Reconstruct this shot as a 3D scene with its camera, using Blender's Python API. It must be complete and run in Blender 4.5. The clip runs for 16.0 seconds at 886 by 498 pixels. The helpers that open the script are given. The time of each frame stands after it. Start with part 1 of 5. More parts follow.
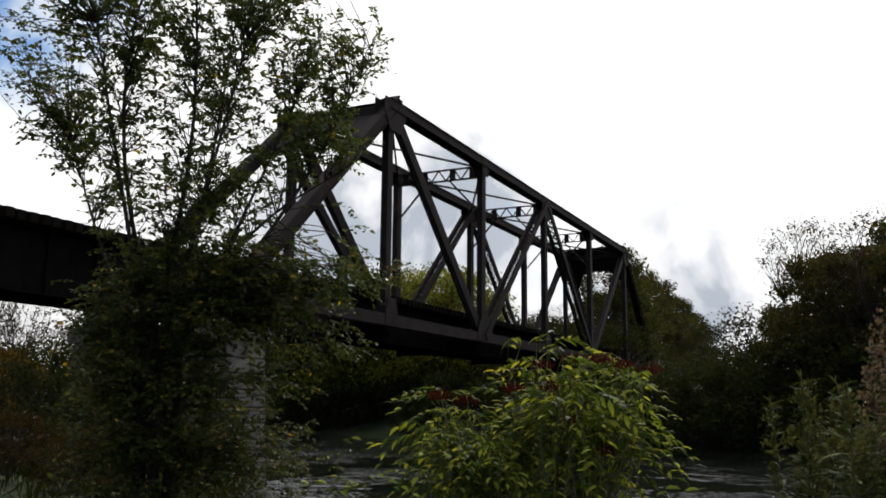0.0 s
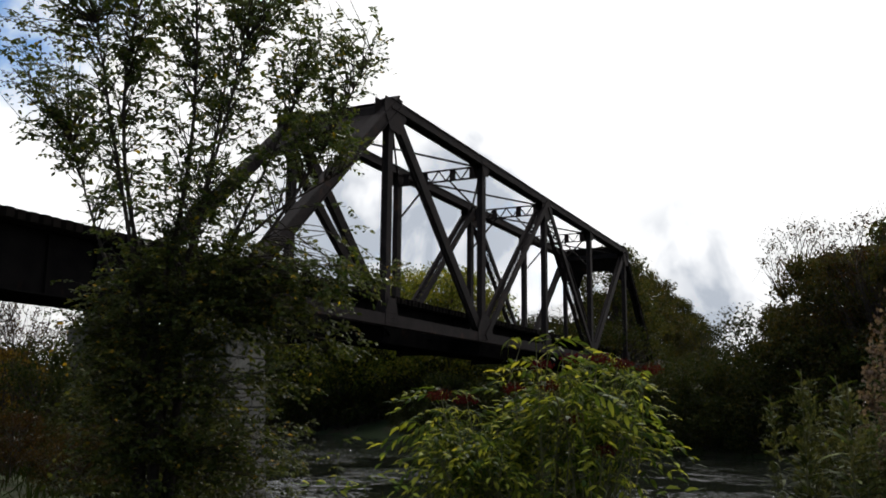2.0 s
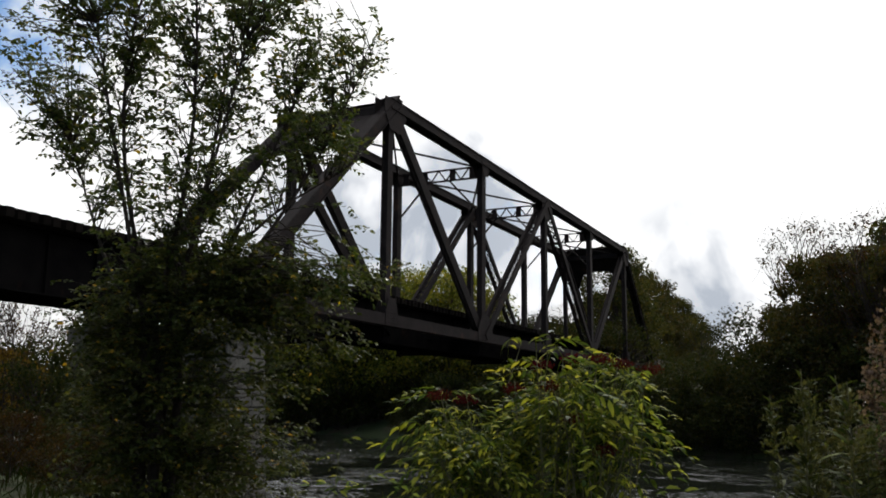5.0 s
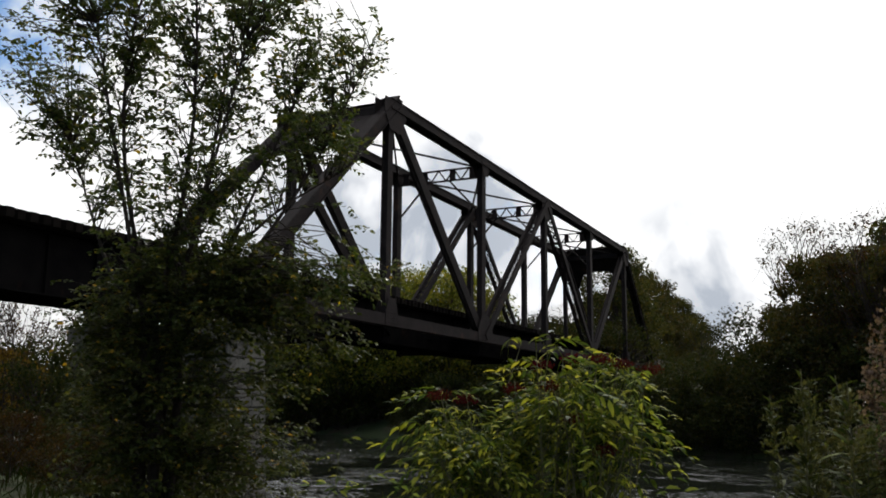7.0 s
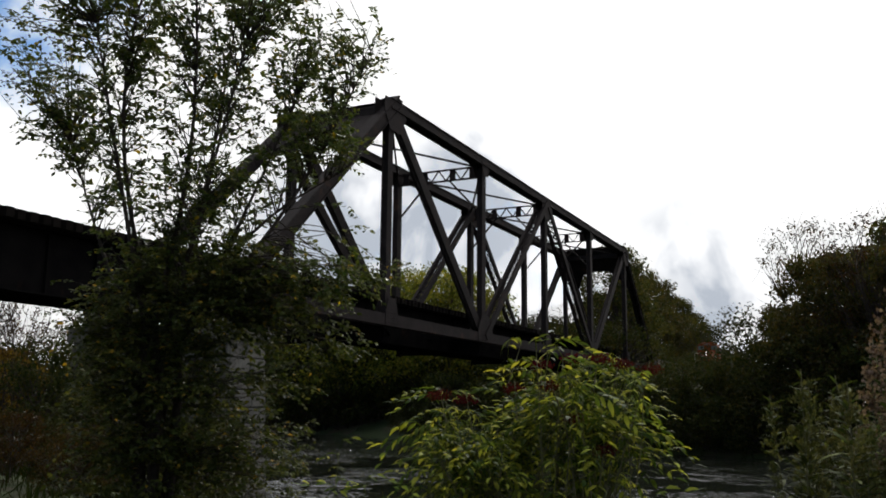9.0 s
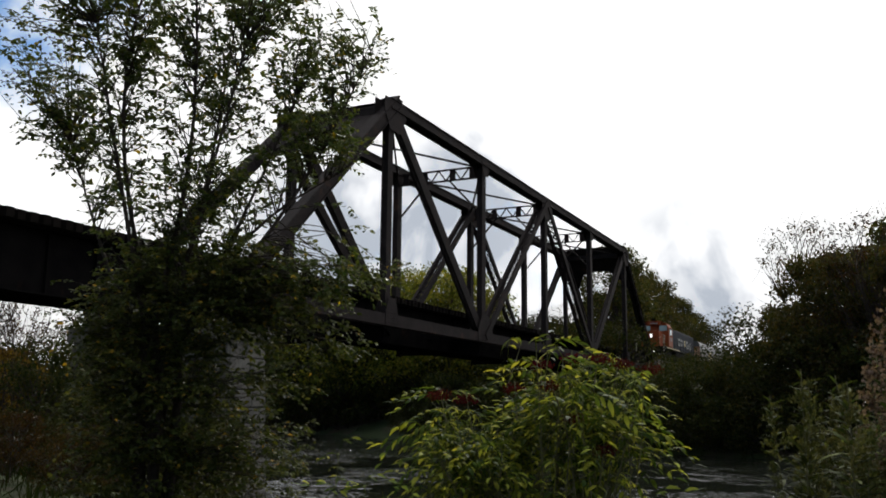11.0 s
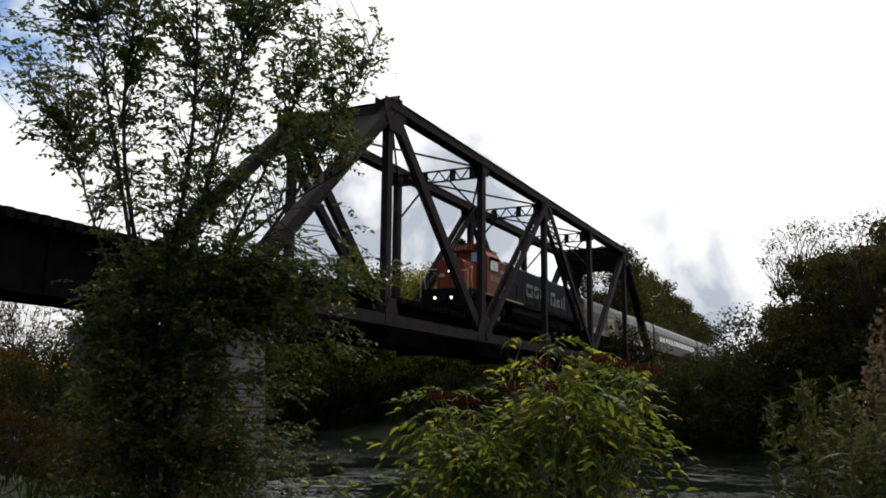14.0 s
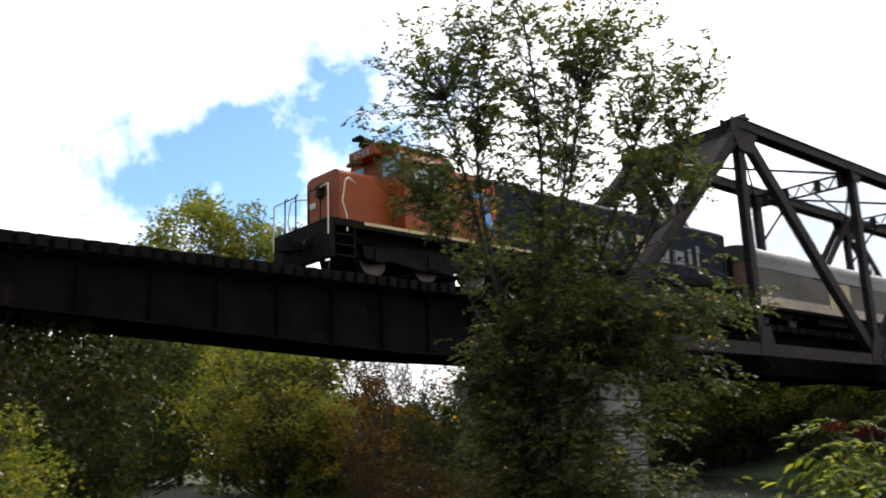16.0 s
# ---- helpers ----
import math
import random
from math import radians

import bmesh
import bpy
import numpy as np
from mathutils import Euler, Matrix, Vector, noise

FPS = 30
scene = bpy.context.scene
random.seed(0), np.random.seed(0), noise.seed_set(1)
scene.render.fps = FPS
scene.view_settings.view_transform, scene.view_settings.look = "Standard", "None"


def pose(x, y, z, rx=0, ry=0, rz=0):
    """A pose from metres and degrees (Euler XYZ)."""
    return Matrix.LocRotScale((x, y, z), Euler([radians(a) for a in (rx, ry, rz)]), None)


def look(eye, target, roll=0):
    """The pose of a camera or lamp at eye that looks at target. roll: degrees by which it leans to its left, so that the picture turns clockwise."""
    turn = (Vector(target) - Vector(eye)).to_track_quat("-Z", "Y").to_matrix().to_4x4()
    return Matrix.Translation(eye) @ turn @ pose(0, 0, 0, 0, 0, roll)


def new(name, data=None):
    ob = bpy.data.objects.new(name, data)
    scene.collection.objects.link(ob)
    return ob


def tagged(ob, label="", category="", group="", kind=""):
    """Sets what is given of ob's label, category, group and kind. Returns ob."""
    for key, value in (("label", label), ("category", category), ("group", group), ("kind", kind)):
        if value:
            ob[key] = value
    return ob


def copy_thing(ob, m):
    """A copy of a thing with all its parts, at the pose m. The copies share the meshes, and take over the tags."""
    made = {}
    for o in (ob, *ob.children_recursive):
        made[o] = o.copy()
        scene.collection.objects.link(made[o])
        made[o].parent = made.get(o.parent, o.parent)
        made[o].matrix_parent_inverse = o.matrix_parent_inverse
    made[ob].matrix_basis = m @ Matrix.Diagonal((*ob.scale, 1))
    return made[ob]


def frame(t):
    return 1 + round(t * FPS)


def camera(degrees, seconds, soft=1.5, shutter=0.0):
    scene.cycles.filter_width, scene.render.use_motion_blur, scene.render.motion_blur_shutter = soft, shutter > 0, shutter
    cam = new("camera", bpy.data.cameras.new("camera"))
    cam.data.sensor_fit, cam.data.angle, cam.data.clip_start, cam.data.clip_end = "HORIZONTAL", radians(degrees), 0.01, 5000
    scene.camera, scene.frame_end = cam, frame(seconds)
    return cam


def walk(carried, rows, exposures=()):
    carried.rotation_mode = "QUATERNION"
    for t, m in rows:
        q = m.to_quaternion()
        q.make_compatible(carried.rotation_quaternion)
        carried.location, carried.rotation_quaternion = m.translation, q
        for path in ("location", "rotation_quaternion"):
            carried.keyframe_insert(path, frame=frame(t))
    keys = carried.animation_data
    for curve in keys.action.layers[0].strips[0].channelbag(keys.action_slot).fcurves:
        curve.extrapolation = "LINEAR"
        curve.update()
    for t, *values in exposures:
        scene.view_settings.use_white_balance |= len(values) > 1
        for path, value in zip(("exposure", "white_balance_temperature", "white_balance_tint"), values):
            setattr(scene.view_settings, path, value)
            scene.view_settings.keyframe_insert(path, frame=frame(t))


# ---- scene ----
cam = camera(53.0, 16.0, soft=1.85, shutter=0.14)
EYE = (0.0, 0.0, 3.2)


def aim(yaw, pitch, roll):
    return pose(EYE[0], EYE[1], EYE[2], 90 + pitch, roll, yaw)


walk(cam, [
    (0.0, aim(0, 10.0, -0.51)),
    (14.4, aim(0, 10.0, -0.51)),
    (14.5, aim(0.05, 10.0, -0.51)),
    (14.6, aim(0.21, 10.03, -0.46)),
    (14.7, aim(1.30, 10.05, -0.40)),
    (14.8, aim(2.56, 10.05, -0.27)),
    (14.9, aim(3.75, 10.06, -0.12)),
    (15.0, aim(5.38, 10.06, 0.05)),
    (15.1, aim(7.46, 10.15, 0.17)),
    (15.2, aim(9.61, 10.18, 0.29)),
    (15.3, aim(11.30, 10.20, 0.40)),
    (15.4, aim(12.55, 10.22, 0.51)),
    (15.5, aim(13.91, 10.27, 0.61)),
    (15.6, aim(15.48, 10.38, 0.84)),
    (15.7, aim(17.28, 10.60, 1.13)),
    (15.8, aim(19.11, 11.65, 1.50)),
    (15.9, aim(21.10, 12.78, 1.77)),
    (16.0, aim(23.72, 12.95, 2.05)),
], exposures=[(0.0, -0.55), (14.6, -0.55), (15.2, -0.45), (15.5, -0.22), (16.0, 0.36)])

# ---- sky and sun ----
SUN_AZ, SUN_EL = radians(22), radians(44)  # azimuth clockwise from +y
to_sun = Vector((math.sin(SUN_AZ) * math.cos(SUN_EL), math.cos(SUN_AZ) * math.cos(SUN_EL), math.sin(SUN_EL)))


class Nodes:
    """A short way to write node trees."""

    def __init__(self, tree):
        self.tree = tree

    def add(self, kind, **settings):
        n = self.tree.nodes.new(kind)
        for key, value in settings.items():
            if key == "blend_type":
                n.blend_type = value
            elif key == "operation":
                n.operation = value
            elif key == "data_type":
                n.data_type = value
            elif key == "sky_type":
                n.sky_type = value
        return n

    def link(self, a, b):
        self.tree.links.new(a, b)

    def noise(self, vec, scale, detail=4.0, rough=0.55, distort=0.0):
        n = self.add("ShaderNodeTexNoise")
        n.inputs["Scale"].default_value, n.inputs["Detail"].default_value = scale, detail
        n.inputs["Roughness"].default_value, n.inputs["Distortion"].default_value = rough, distort
        if vec is not None:
            self.link(vec, n.inputs["Vector"])
        return n.outputs["Fac"]

    def ramp(self, fac, stops):
        n = self.add("ShaderNodeValToRGB")
        els = n.color_ramp.elements
        while len(els) < len(stops):
            els.new(0.5)
        for e, (at, col) in zip(els, stops):
            e.position, e.color = at, (*col, 1)
        self.link(fac, n.inputs["Fac"])
        return n.outputs["Color"]

    def mix(self, fac, a, b, blend="MIX"):
        n = self.add("ShaderNodeMix", data_type="RGBA", blend_type=blend)
        for value, slot in ((fac, 0), (a, 6), (b, 7)):
            if isinstance(value, (int, float)):
                n.inputs[slot].default_value = value
            elif isinstance(value, tuple):
                n.inputs[slot].default_value = (*value, 1)
            else:
                self.link(value, n.inputs[slot])
        return n.outputs[2]

    def math(self, op, a, b=0.0, c=0.0):
        n = self.add("ShaderNodeMath", operation=op)
        for i, v in enumerate((a, b, c)):
            if isinstance(v, (int, float)):
                n.inputs[i].default_value = v
            else:
                self.link(v, n.inputs[i])
        return n.outputs[0]


def make_world():
    world = bpy.data.worlds.new("sky")
    scene.world = world
    world.use_nodes = True
    t = Nodes(world.node_tree)
    t.tree.nodes.clear()
    out, bg = t.add("ShaderNodeOutputWorld"), t.add("ShaderNodeBackground")
    sky = t.add("ShaderNodeTexSky", sky_type="NISHITA")
    sky.sun_disc, sky.sun_elevation, sky.sun_rotation = False, SUN_EL, SUN_AZ
    sky.air_density, sky.dust_density = 1.0, 0.6
    coord = t.add("ShaderNodeTexCoord")
    vec = coord.outputs["Generated"]
    # broken cumulus: bright cloud over most of the sky, blue gaps on the side away from the sun
    big = t.noise(vec, 2.2, 7.0, 0.6, 0.4)
    fine = t.noise(vec, 7.0, 6.0, 0.6, 0.2)
    def nearness(*ways):
        """How near the direction is to any of these: the largest cosine."""
        best = None
        for way in ways:
            d = t.add("ShaderNodeVectorMath", operation="DOT_PRODUCT")
            t.link(vec, d.inputs[0])
            d.inputs[1].default_value = Vector(way).normalized()
            best = d.outputs["Value"] if best is None else t.math("MAXIMUM", best, d.outputs["Value"])
        return best

    gap = nearness((-0.625, 0.73, 0.278), (-0.55, 0.787, 0.285), (-0.435, 0.82, 0.365), (-0.398, 0.836, 0.385), (-0.345, 0.838, 0.424))
    hole = t.math("MULTIPLY_ADD", t.math("SUBTRACT", 1.0, gap), 100.0, -0.22)
    sunward = t.add("ShaderNodeVectorMath", operation="DOT_PRODUCT")
    t.link(vec, sunward.inputs[0])
    sunward.inputs[1].default_value = to_sun
    side = t.ramp(t.math("MULTIPLY_ADD", sunward.outputs["Value"], 0.5, 0.5), [(0.42, (0, 0, 0)), (0.72, (1, 1, 1))])
    cover = t.math("ADD", t.math("MULTIPLY_ADD", big, 2.4, -1.0), t.math("MULTIPLY_ADD", fine, 2.0, -0.86))
    cover = t.math("ADD", cover, t.math("MULTIPLY", t.math("MINIMUM", hole, 0.8), t.math("MULTIPLY_ADD", side, 0.8, 0.2)))
    cover = t.ramp(cover, [(0.25, (0, 0, 0)), (0.75, (1, 1, 1))])
    drop = t.add("ShaderNodeVectorMath", operation="ADD")
    t.link(vec, drop.inputs[0])
    drop.inputs[1].default_value = (0.0, 0.0, 0.075)
    shade = t.noise(drop.outputs[0], 6.5, 6.0, 0.55, 0.3)
    grey = t.ramp(shade, [(0.44, (0.70, 0.77, 0.88)), (0.56, (1.65, 1.66, 1.68))])
    lit = t.mix(side, (0.55, 0.57, 0.62), (1.75, 1.75, 1.75))  # thin cloud glows towards the sun
    bank = t.ramp(nearness((0.291, 0.95, 0.085), (0.0, 0.976, 0.19), (-0.1, 0.97, 0.15)), [(0.987, (1, 1, 1)), (0.997, (0, 0, 0))])  # grey cloud bases low over the river
    cloud = t.mix(bank, grey, lit)
    blue = t.mix(1.0, sky.outputs["Color"], (0.125, 0.155, 0.18), "MULTIPLY")
    t.link(t.mix(cover, blue, cloud), bg.inputs["Color"])
    bg.inputs["Strength"].default_value = 1.0
    t.link(bg.outputs[0], out.inputs[0])


make_world()
sun = new("sun", bpy.data.lights.new("sun", "SUN"))
sun.data.energy, sun.data.angle, sun.data.color = 3.2, radians(2.0), (1.0, 0.94, 0.84)
sun.matrix_world = look(to_sun * 80, (0, 0, 0))


# ---- materials ----
def material(name):
    m = bpy.data.materials.new(name)
    m.use_nodes = True
    return m, Nodes(m.node_tree), m.node_tree.nodes["Principled BSDF"]


def surface(name, dark, light, rough=0.6, metal=0.0, scale=3.0, fine=40.0, bump=0.2, stain=None, stain_at=0.62, per_object=0.0, spec=0.5):
    """A plain weathered surface: two colours mixed at two scales, stains, bump."""
    m, t, b = material(name)
    vec = t.add("ShaderNodeTexCoord").outputs["Object"]
    a, g = t.noise(vec, scale, 5.0), t.noise(vec, fine, 3.0)
    col = t.ramp(t.math("MULTIPLY_ADD", g, 0.35, t.math("MULTIPLY", a, 0.65)), [(0.36, dark), (0.64, light)])
    if stain:
        col = t.mix(t.ramp(t.noise(vec, scale * 0.7, 6.0, 0.65, 0.5), [(stain_at, (0, 0, 0)), (stain_at + 0.08, (0.8, 0.8, 0.8))]), col, stain)
    if per_object:
        rnd = t.add("ShaderNodeObjectInfo").outputs["Random"]
        hsv = t.add("ShaderNodeHueSaturation")
        t.link(t.math("MULTIPLY_ADD", rnd, per_object, 1 - per_object / 2), hsv.inputs["Value"])
        t.link(col, hsv.inputs["Color"])
        col = hsv.outputs["Color"]
    t.link(col, b.inputs["Base Color"])
    t.link(t.math("MULTIPLY_ADD", a, 0.3, rough - 0.15), b.inputs["Roughness"])
    b.inputs["Metallic"].default_value = metal
    b.inputs["Specular IOR Level"].default_value = spec
    if bump:
        n = t.add("ShaderNodeBump")
        n.inputs["Strength"].default_value, n.inputs["Distance"].default_value = bump, 0.02
        t.link(g, n.inputs["Height"])
        t.link(n.outputs[0], b.inputs["Normal"])
    return m


def leaf_material(name, stops, translucent=0.45, gloss=0.25):
    """Leaves: each leaf takes its own tint; light shines through."""
    m, t, b = material(name)
    t.tree.nodes.remove(b)
    out = t.tree.nodes["Material Output"]
    rnd = t.add("ShaderNodeNewGeometry").outputs["Random Per Island"]
    col = t.ramp(rnd, stops)
    obj = t.add("ShaderNodeObjectInfo").outputs["Random"]
    hsv = t.add("ShaderNodeHueSaturation")
    t.link(t.math("MULTIPLY_ADD", obj, 0.03, 0.485), hsv.inputs["Hue"])
    t.link(t.math("MULTIPLY_ADD", obj, 0.3, 0.85), hsv.inputs["Value"])
    t.link(col, hsv.inputs["Color"])
    dif, tra, glo = t.add("ShaderNodeBsdfDiffuse"), t.add("ShaderNodeBsdfTranslucent"), t.add("ShaderNodeBsdfGlossy")
    t.link(hsv.outputs[0], dif.inputs["Color"])
    t.link(t.mix(1.0, hsv.outputs[0], (1.35, 1.22, 0.65), "MULTIPLY"), tra.inputs["Color"])
    glo.inputs["Roughness"].default_value = 0.45
    a, c = t.add("ShaderNodeMixShader"), t.add("ShaderNodeMixShader")
    a.inputs[0].default_value = translucent
    t.link(dif.outputs[0], a.inputs[1]), t.link(tra.outputs[0], a.inputs[2])
    fr = t.add("ShaderNodeFresnel")
    fr.inputs[0].default_value = 1.4
    t.link(t.math("MULTIPLY", fr.outputs[0], gloss), c.inputs[0])
    t.link(a.outputs[0], c.inputs[1]), t.link(glo.outputs[0], c.inputs[2])
    t.link(c.outputs[0], out.inputs[0])
    return m


def lamp_material(name, colour, power):
    m, t, b = material(name)
    b.inputs["Base Color"].default_value = (*colour, 1)
    b.inputs["Emission Color"].default_value = (*colour, 1)
    b.inputs["Emission Strength"].default_value = power
    return m


def water_material():
    m, t, b = material("river_water")
    vec = t.add("ShaderNodeTexCoord").outputs["Object"]
    mp = t.add("ShaderNodeMapping")
    mp.inputs["Rotation"].default_value = (0, 0, radians(-40))
    mp.inputs["Scale"].default_value = (1.0, 0.55, 1.0)
    t.link(vec, mp.inputs["Vector"])
    # mostly low swell, with scattered sharper wavelets
    crest = t.math("POWER", t.noise(mp.outputs[0], 0.75, 1.0, 0.5, 0.7), 5.0)
    fine = t.math("POWER", t.noise(mp.outputs[0], 3.2, 2.0, 0.55, 0.6), 4.0)
    h = t.math("ADD", t.math("MULTIPLY", t.noise(mp.outputs[0], 0.3, 2.0, 0.5, 0.4), 0.15), t.math("MULTIPLY_ADD", crest, 1.6, t.math("MULTIPLY", fine, 1.1)))
    patch = t.ramp(t.noise(vec, 0.16, 3.0, 0.6, 0.5), [(0.44, (0.03, 0.03, 0.03)), (0.57, (1, 1, 1))])
    h = t.math("MULTIPLY", h, patch)
    n = t.add("ShaderNodeBump")
    n.inputs["Strength"].default_value, n.inputs["Distance"].default_value = 1.0, 0.30
    t.link(h, n.inputs["Height"])
    t.link(n.outputs[0], b.inputs["Normal"])
    b.inputs["Base Color"].default_value = (0.012, 0.014, 0.011, 1)
    b.inputs["Roughness"].default_value = 0.02
    b.inputs["IOR"].default_value = 1.33
    return m


def ground_material():
    m, t, b = material("grassy_soil")
    vec = t.add("ShaderNodeTexCoord").outputs["Object"]
    a, g = t.noise(vec, 0.35, 5.0), t.noise(vec, 14.0, 4.0)
    grass = t.ramp(g, [(0.3, (0.012, 0.022, 0.006)), (0.7, (0.040, 0.062, 0.014))])
    soil = t.ramp(g, [(0.3, (0.03, 0.023, 0.015)), (0.7, (0.08, 0.062, 0.04))])
    t.link(t.mix(t.ramp(a, [(0.5, (0, 0, 0)), (0.62, (1, 1, 1))]), grass, soil), b.inputs["Base Color"])
    b.inputs["Roughness"].default_value = 0.95
    n = t.add("ShaderNodeBump")
    n.inputs["Strength"].default_value, n.inputs["Distance"].default_value = 0.6, 0.05
    t.link(g, n.inputs["Height"]), t.link(n.outputs[0], b.inputs["Normal"])
    return m


STEEL = surface("weathered_bridge_steel", (0.0115, 0.0092, 0.0094), (0.028, 0.0224, 0.0222), 0.75, 0.0, 1.6, 30, 0.25, (0.05, 0.028, 0.02), 0.6, spec=0.08)
# black of the girders; on the truss floor it also stands in for shade
GIRDER = surface("black_girder_shaded_floor_steel", (0.003, 0.003, 0.0034), (0.008, 0.0075, 0.0075), 0.7, 0.0, 1.2, 26, 0.25, (0.016, 0.010, 0.008), 0.62, spec=0.0)
TIMBER = surface("creosoted_timber", (0.004, 0.0034, 0.003), (0.010, 0.0085, 0.0075), 0.9, 0.0, 4, 50, 0.4, per_object=0.5, spec=0.03)
RAIL = surface("worn_rail_steel", (0.06, 0.05, 0.045), (0.13, 0.115, 0.105), 0.5, 0.6, 4, 60, 0.1)
STONE = surface("grey_limestone", (0.045, 0.043, 0.038), (0.12, 0.115, 0.104), 0.85, 0.0, 2.2, 24, 0.6, (0.09, 0.08, 0.065), 0.56, per_object=0.5)
MORTAR = surface("old_mortar", (0.03, 0.028, 0.025), (0.07, 0.066, 0.06), 0.95, 0.0, 4, 40, 0.5)
GRAVEL = surface("pale_gravel", (0.035, 0.034, 0.032), (0.078, 0.075, 0.07), 0.95, 0.0, 0.8, 55, 0.6, (0.05, 0.05, 0.03), 0.6, spec=0.2)
BALLAST = surface("dark_ballast", (0.025, 0.023, 0.021), (0.07, 0.064, 0.058), 0.95, 0.0, 2.0, 25, 0.7, spec=0.0)
BARK = surface("grey_brown_bark", (0.016, 0.012, 0.010), (0.055, 0.044, 0.036), 0.9, 0.0, 7, 45, 0.6, spec=0.2)
STEM = surface("green_brown_stem", (0.05, 0.05, 0.02), (0.13, 0.12, 0.05), 0.8, 0.0, 9, 45, 0.3)
ORANGE = surface("faded_orange_paint", (0.155, 0.030, 0.006), (0.225, 0.048, 0.009), 0.6, 0.0, 1.3, 18, 0.08, (0.16, 0.045, 0.015), 0.61, spec=0.2)
DARKBLUE = surface("dark_blue_paint", (0.006, 0.008, 0.014), (0.013, 0.017, 0.027), 0.65, 0.0, 1.3, 18, 0.08, (0.02, 0.018, 0.015), 0.64, spec=0.05)
SKYBLUE = surface("blue_stripe_paint", (0.03, 0.17, 0.42), (0.055, 0.24, 0.52), 0.45, 0.0, 2, 20, 0.08)
UNDER = surface("grimy_underframe", (0.004, 0.0036, 0.0033), (0.012, 0.0105, 0.009), 0.85, 0.0, 3, 30, 0.3, spec=0.06)
WHITE = surface("off_white_paint", (0.44, 0.43, 0.41), (0.60, 0.59, 0.56), 0.5, 0.0, 3, 30, 0.05)
CREAM = surface("cream_handrail_paint", (0.42, 0.37, 0.28), (0.56, 0.50, 0.39), 0.55, 0.0, 5, 40, 0.05)
FADED = surface("faded_white_lettering", (0.12, 0.123, 0.127), (0.25, 0.25, 0.245), 0.6, 0.0, 4, 30, 0.05, spec=0.2)
YELLOWEDGE = surface("dull_yellow_paint", (0.30, 0.235, 0.11), (0.40, 0.32, 0.15), 0.55, 0.0, 3, 30, 0.05)
SILVER = surface("dull_stainless_side", (0.054, 0.047, 0.041), (0.09, 0.080, 0.070), 0.6, 0.0, 1.5, 20, 0.1, (0.07, 0.064, 0.055), 0.62, spec=0.2)
CARROOF = surface("pale_car_roof", (0.06, 0.06, 0.06), (0.10, 0.099, 0.096), 0.38, 0.0, 1.5, 20, 0.1, (0.05, 0.046, 0.042), 0.62, spec=0.18)
CARBAND = surface("dark_grey_band", (0.045, 0.05, 0.05), (0.09, 0.095, 0.095), 0.45, 0.0, 2, 25, 0.05)
TAN = surface("tan_lower_band", (0.24, 0.19, 0.15), (0.36, 0.30, 0.24), 0.55, 0.0, 2, 25, 0.05)
RUSTEND = surface("rusty_car_end", (0.20, 0.10, 0.06), (0.36, 0.21, 0.13), 0.65, 0.0, 2, 25, 0.15)
WHEEL = surface("wheel_steel", (0.02, 0.016, 0.014), (0.06, 0.05, 0.043), 0.5, 0.6, 5, 40, 0.1)
WATER = water_material()
GROUND = ground_material()
HEADLIGHT = lamp_material("lit_headlight", (1.0, 0.97, 0.9), 7.0)
GLASS, _t, _b = material("cab_glass")
# pale base colour stands in for sky reflected in the panes
_b.inputs["Base Color"].default_value = (0.20, 0.24, 0.24, 1)
_b.inputs["Roughness"].default_value = 0.08
_b.inputs["Metallic"].default_value = 0.35
TREE_LEAF = leaf_material("elm_leaves", [(0.0, (0.020, 0.034, 0.010)), (0.55, (0.046, 0.066, 0.016)), (0.975, (0.080, 0.088, 0.022)), (0.985, (0.28, 0.20, 0.02))], 0.55, 0.14)
BUSH_LEAF = leaf_material("elder_leaves", [(0.0, (0.012, 0.028, 0.005)), (0.55, (0.058, 0.092, 0.011)), (1.0, (0.32, 0.35, 0.05))], 0.6, 0.1)
BERRY = leaf_material("dull_red_berries", [(0.0, (0.035, 0.007, 0.007)), (1.0, (0.085, 0.016, 0.014))], 0.2, 0.0)
WEED_LEAF = leaf_material("goldenrod_leaves", [(0.0, (0.010, 0.018, 0.005)), (0.65, (0.036, 0.052, 0.012)), (1.0, (0.15, 0.18, 0.045))], 0.5, 0.05)
WEED_SEED = leaf_material("faded_seed_plumes", [(0.0, (0.05, 0.06, 0.02)), (1.0, (0.13, 0.13, 0.05))], 0.35, 0.05)
FLUFF = leaf_material("brown_seed_fluff", [(0.0, (0.06, 0.038, 0.03)), (1.0, (0.20, 0.15, 0.125))], 0.35, 0.05)
FAR_DARK = leaf_material("dark_woods_leaves", [(0.0, (0.018, 0.028, 0.009)), (0.55, (0.048, 0.054, 0.016)), (0.8, (0.062, 0.054, 0.017)), (1.0, (0.10, 0.075, 0.022))], 0.42, 0.05)
# woods leaves in darker tones that stand in for the shade below the trees
SHADED_THICKET = leaf_material("shaded_thicket_leaves", [(0.0, (0.012, 0.020, 0.006)), (0.7, (0.030, 0.038, 0.011)), (1.0, (0.062, 0.052, 0.015))], 0.3, 0.04)
FAR_GOLD = leaf_material("golden_willow_leaves", [(0.0, (0.045, 0.065, 0.011)), (0.6, (0.115, 0.135, 0.02)), (1.0, (0.23, 0.20, 0.032))], 0.5, 0.05)
FAR_RUST = leaf_material("rusty_autumn_leaves", [(0.0, (0.022, 0.014, 0.006)), (0.6, (0.05, 0.028, 0.009)), (0.9, (0.024, 0.027, 0.008)), (1.0, (0.12, 0.06, 0.014))], 0.35, 0.04)
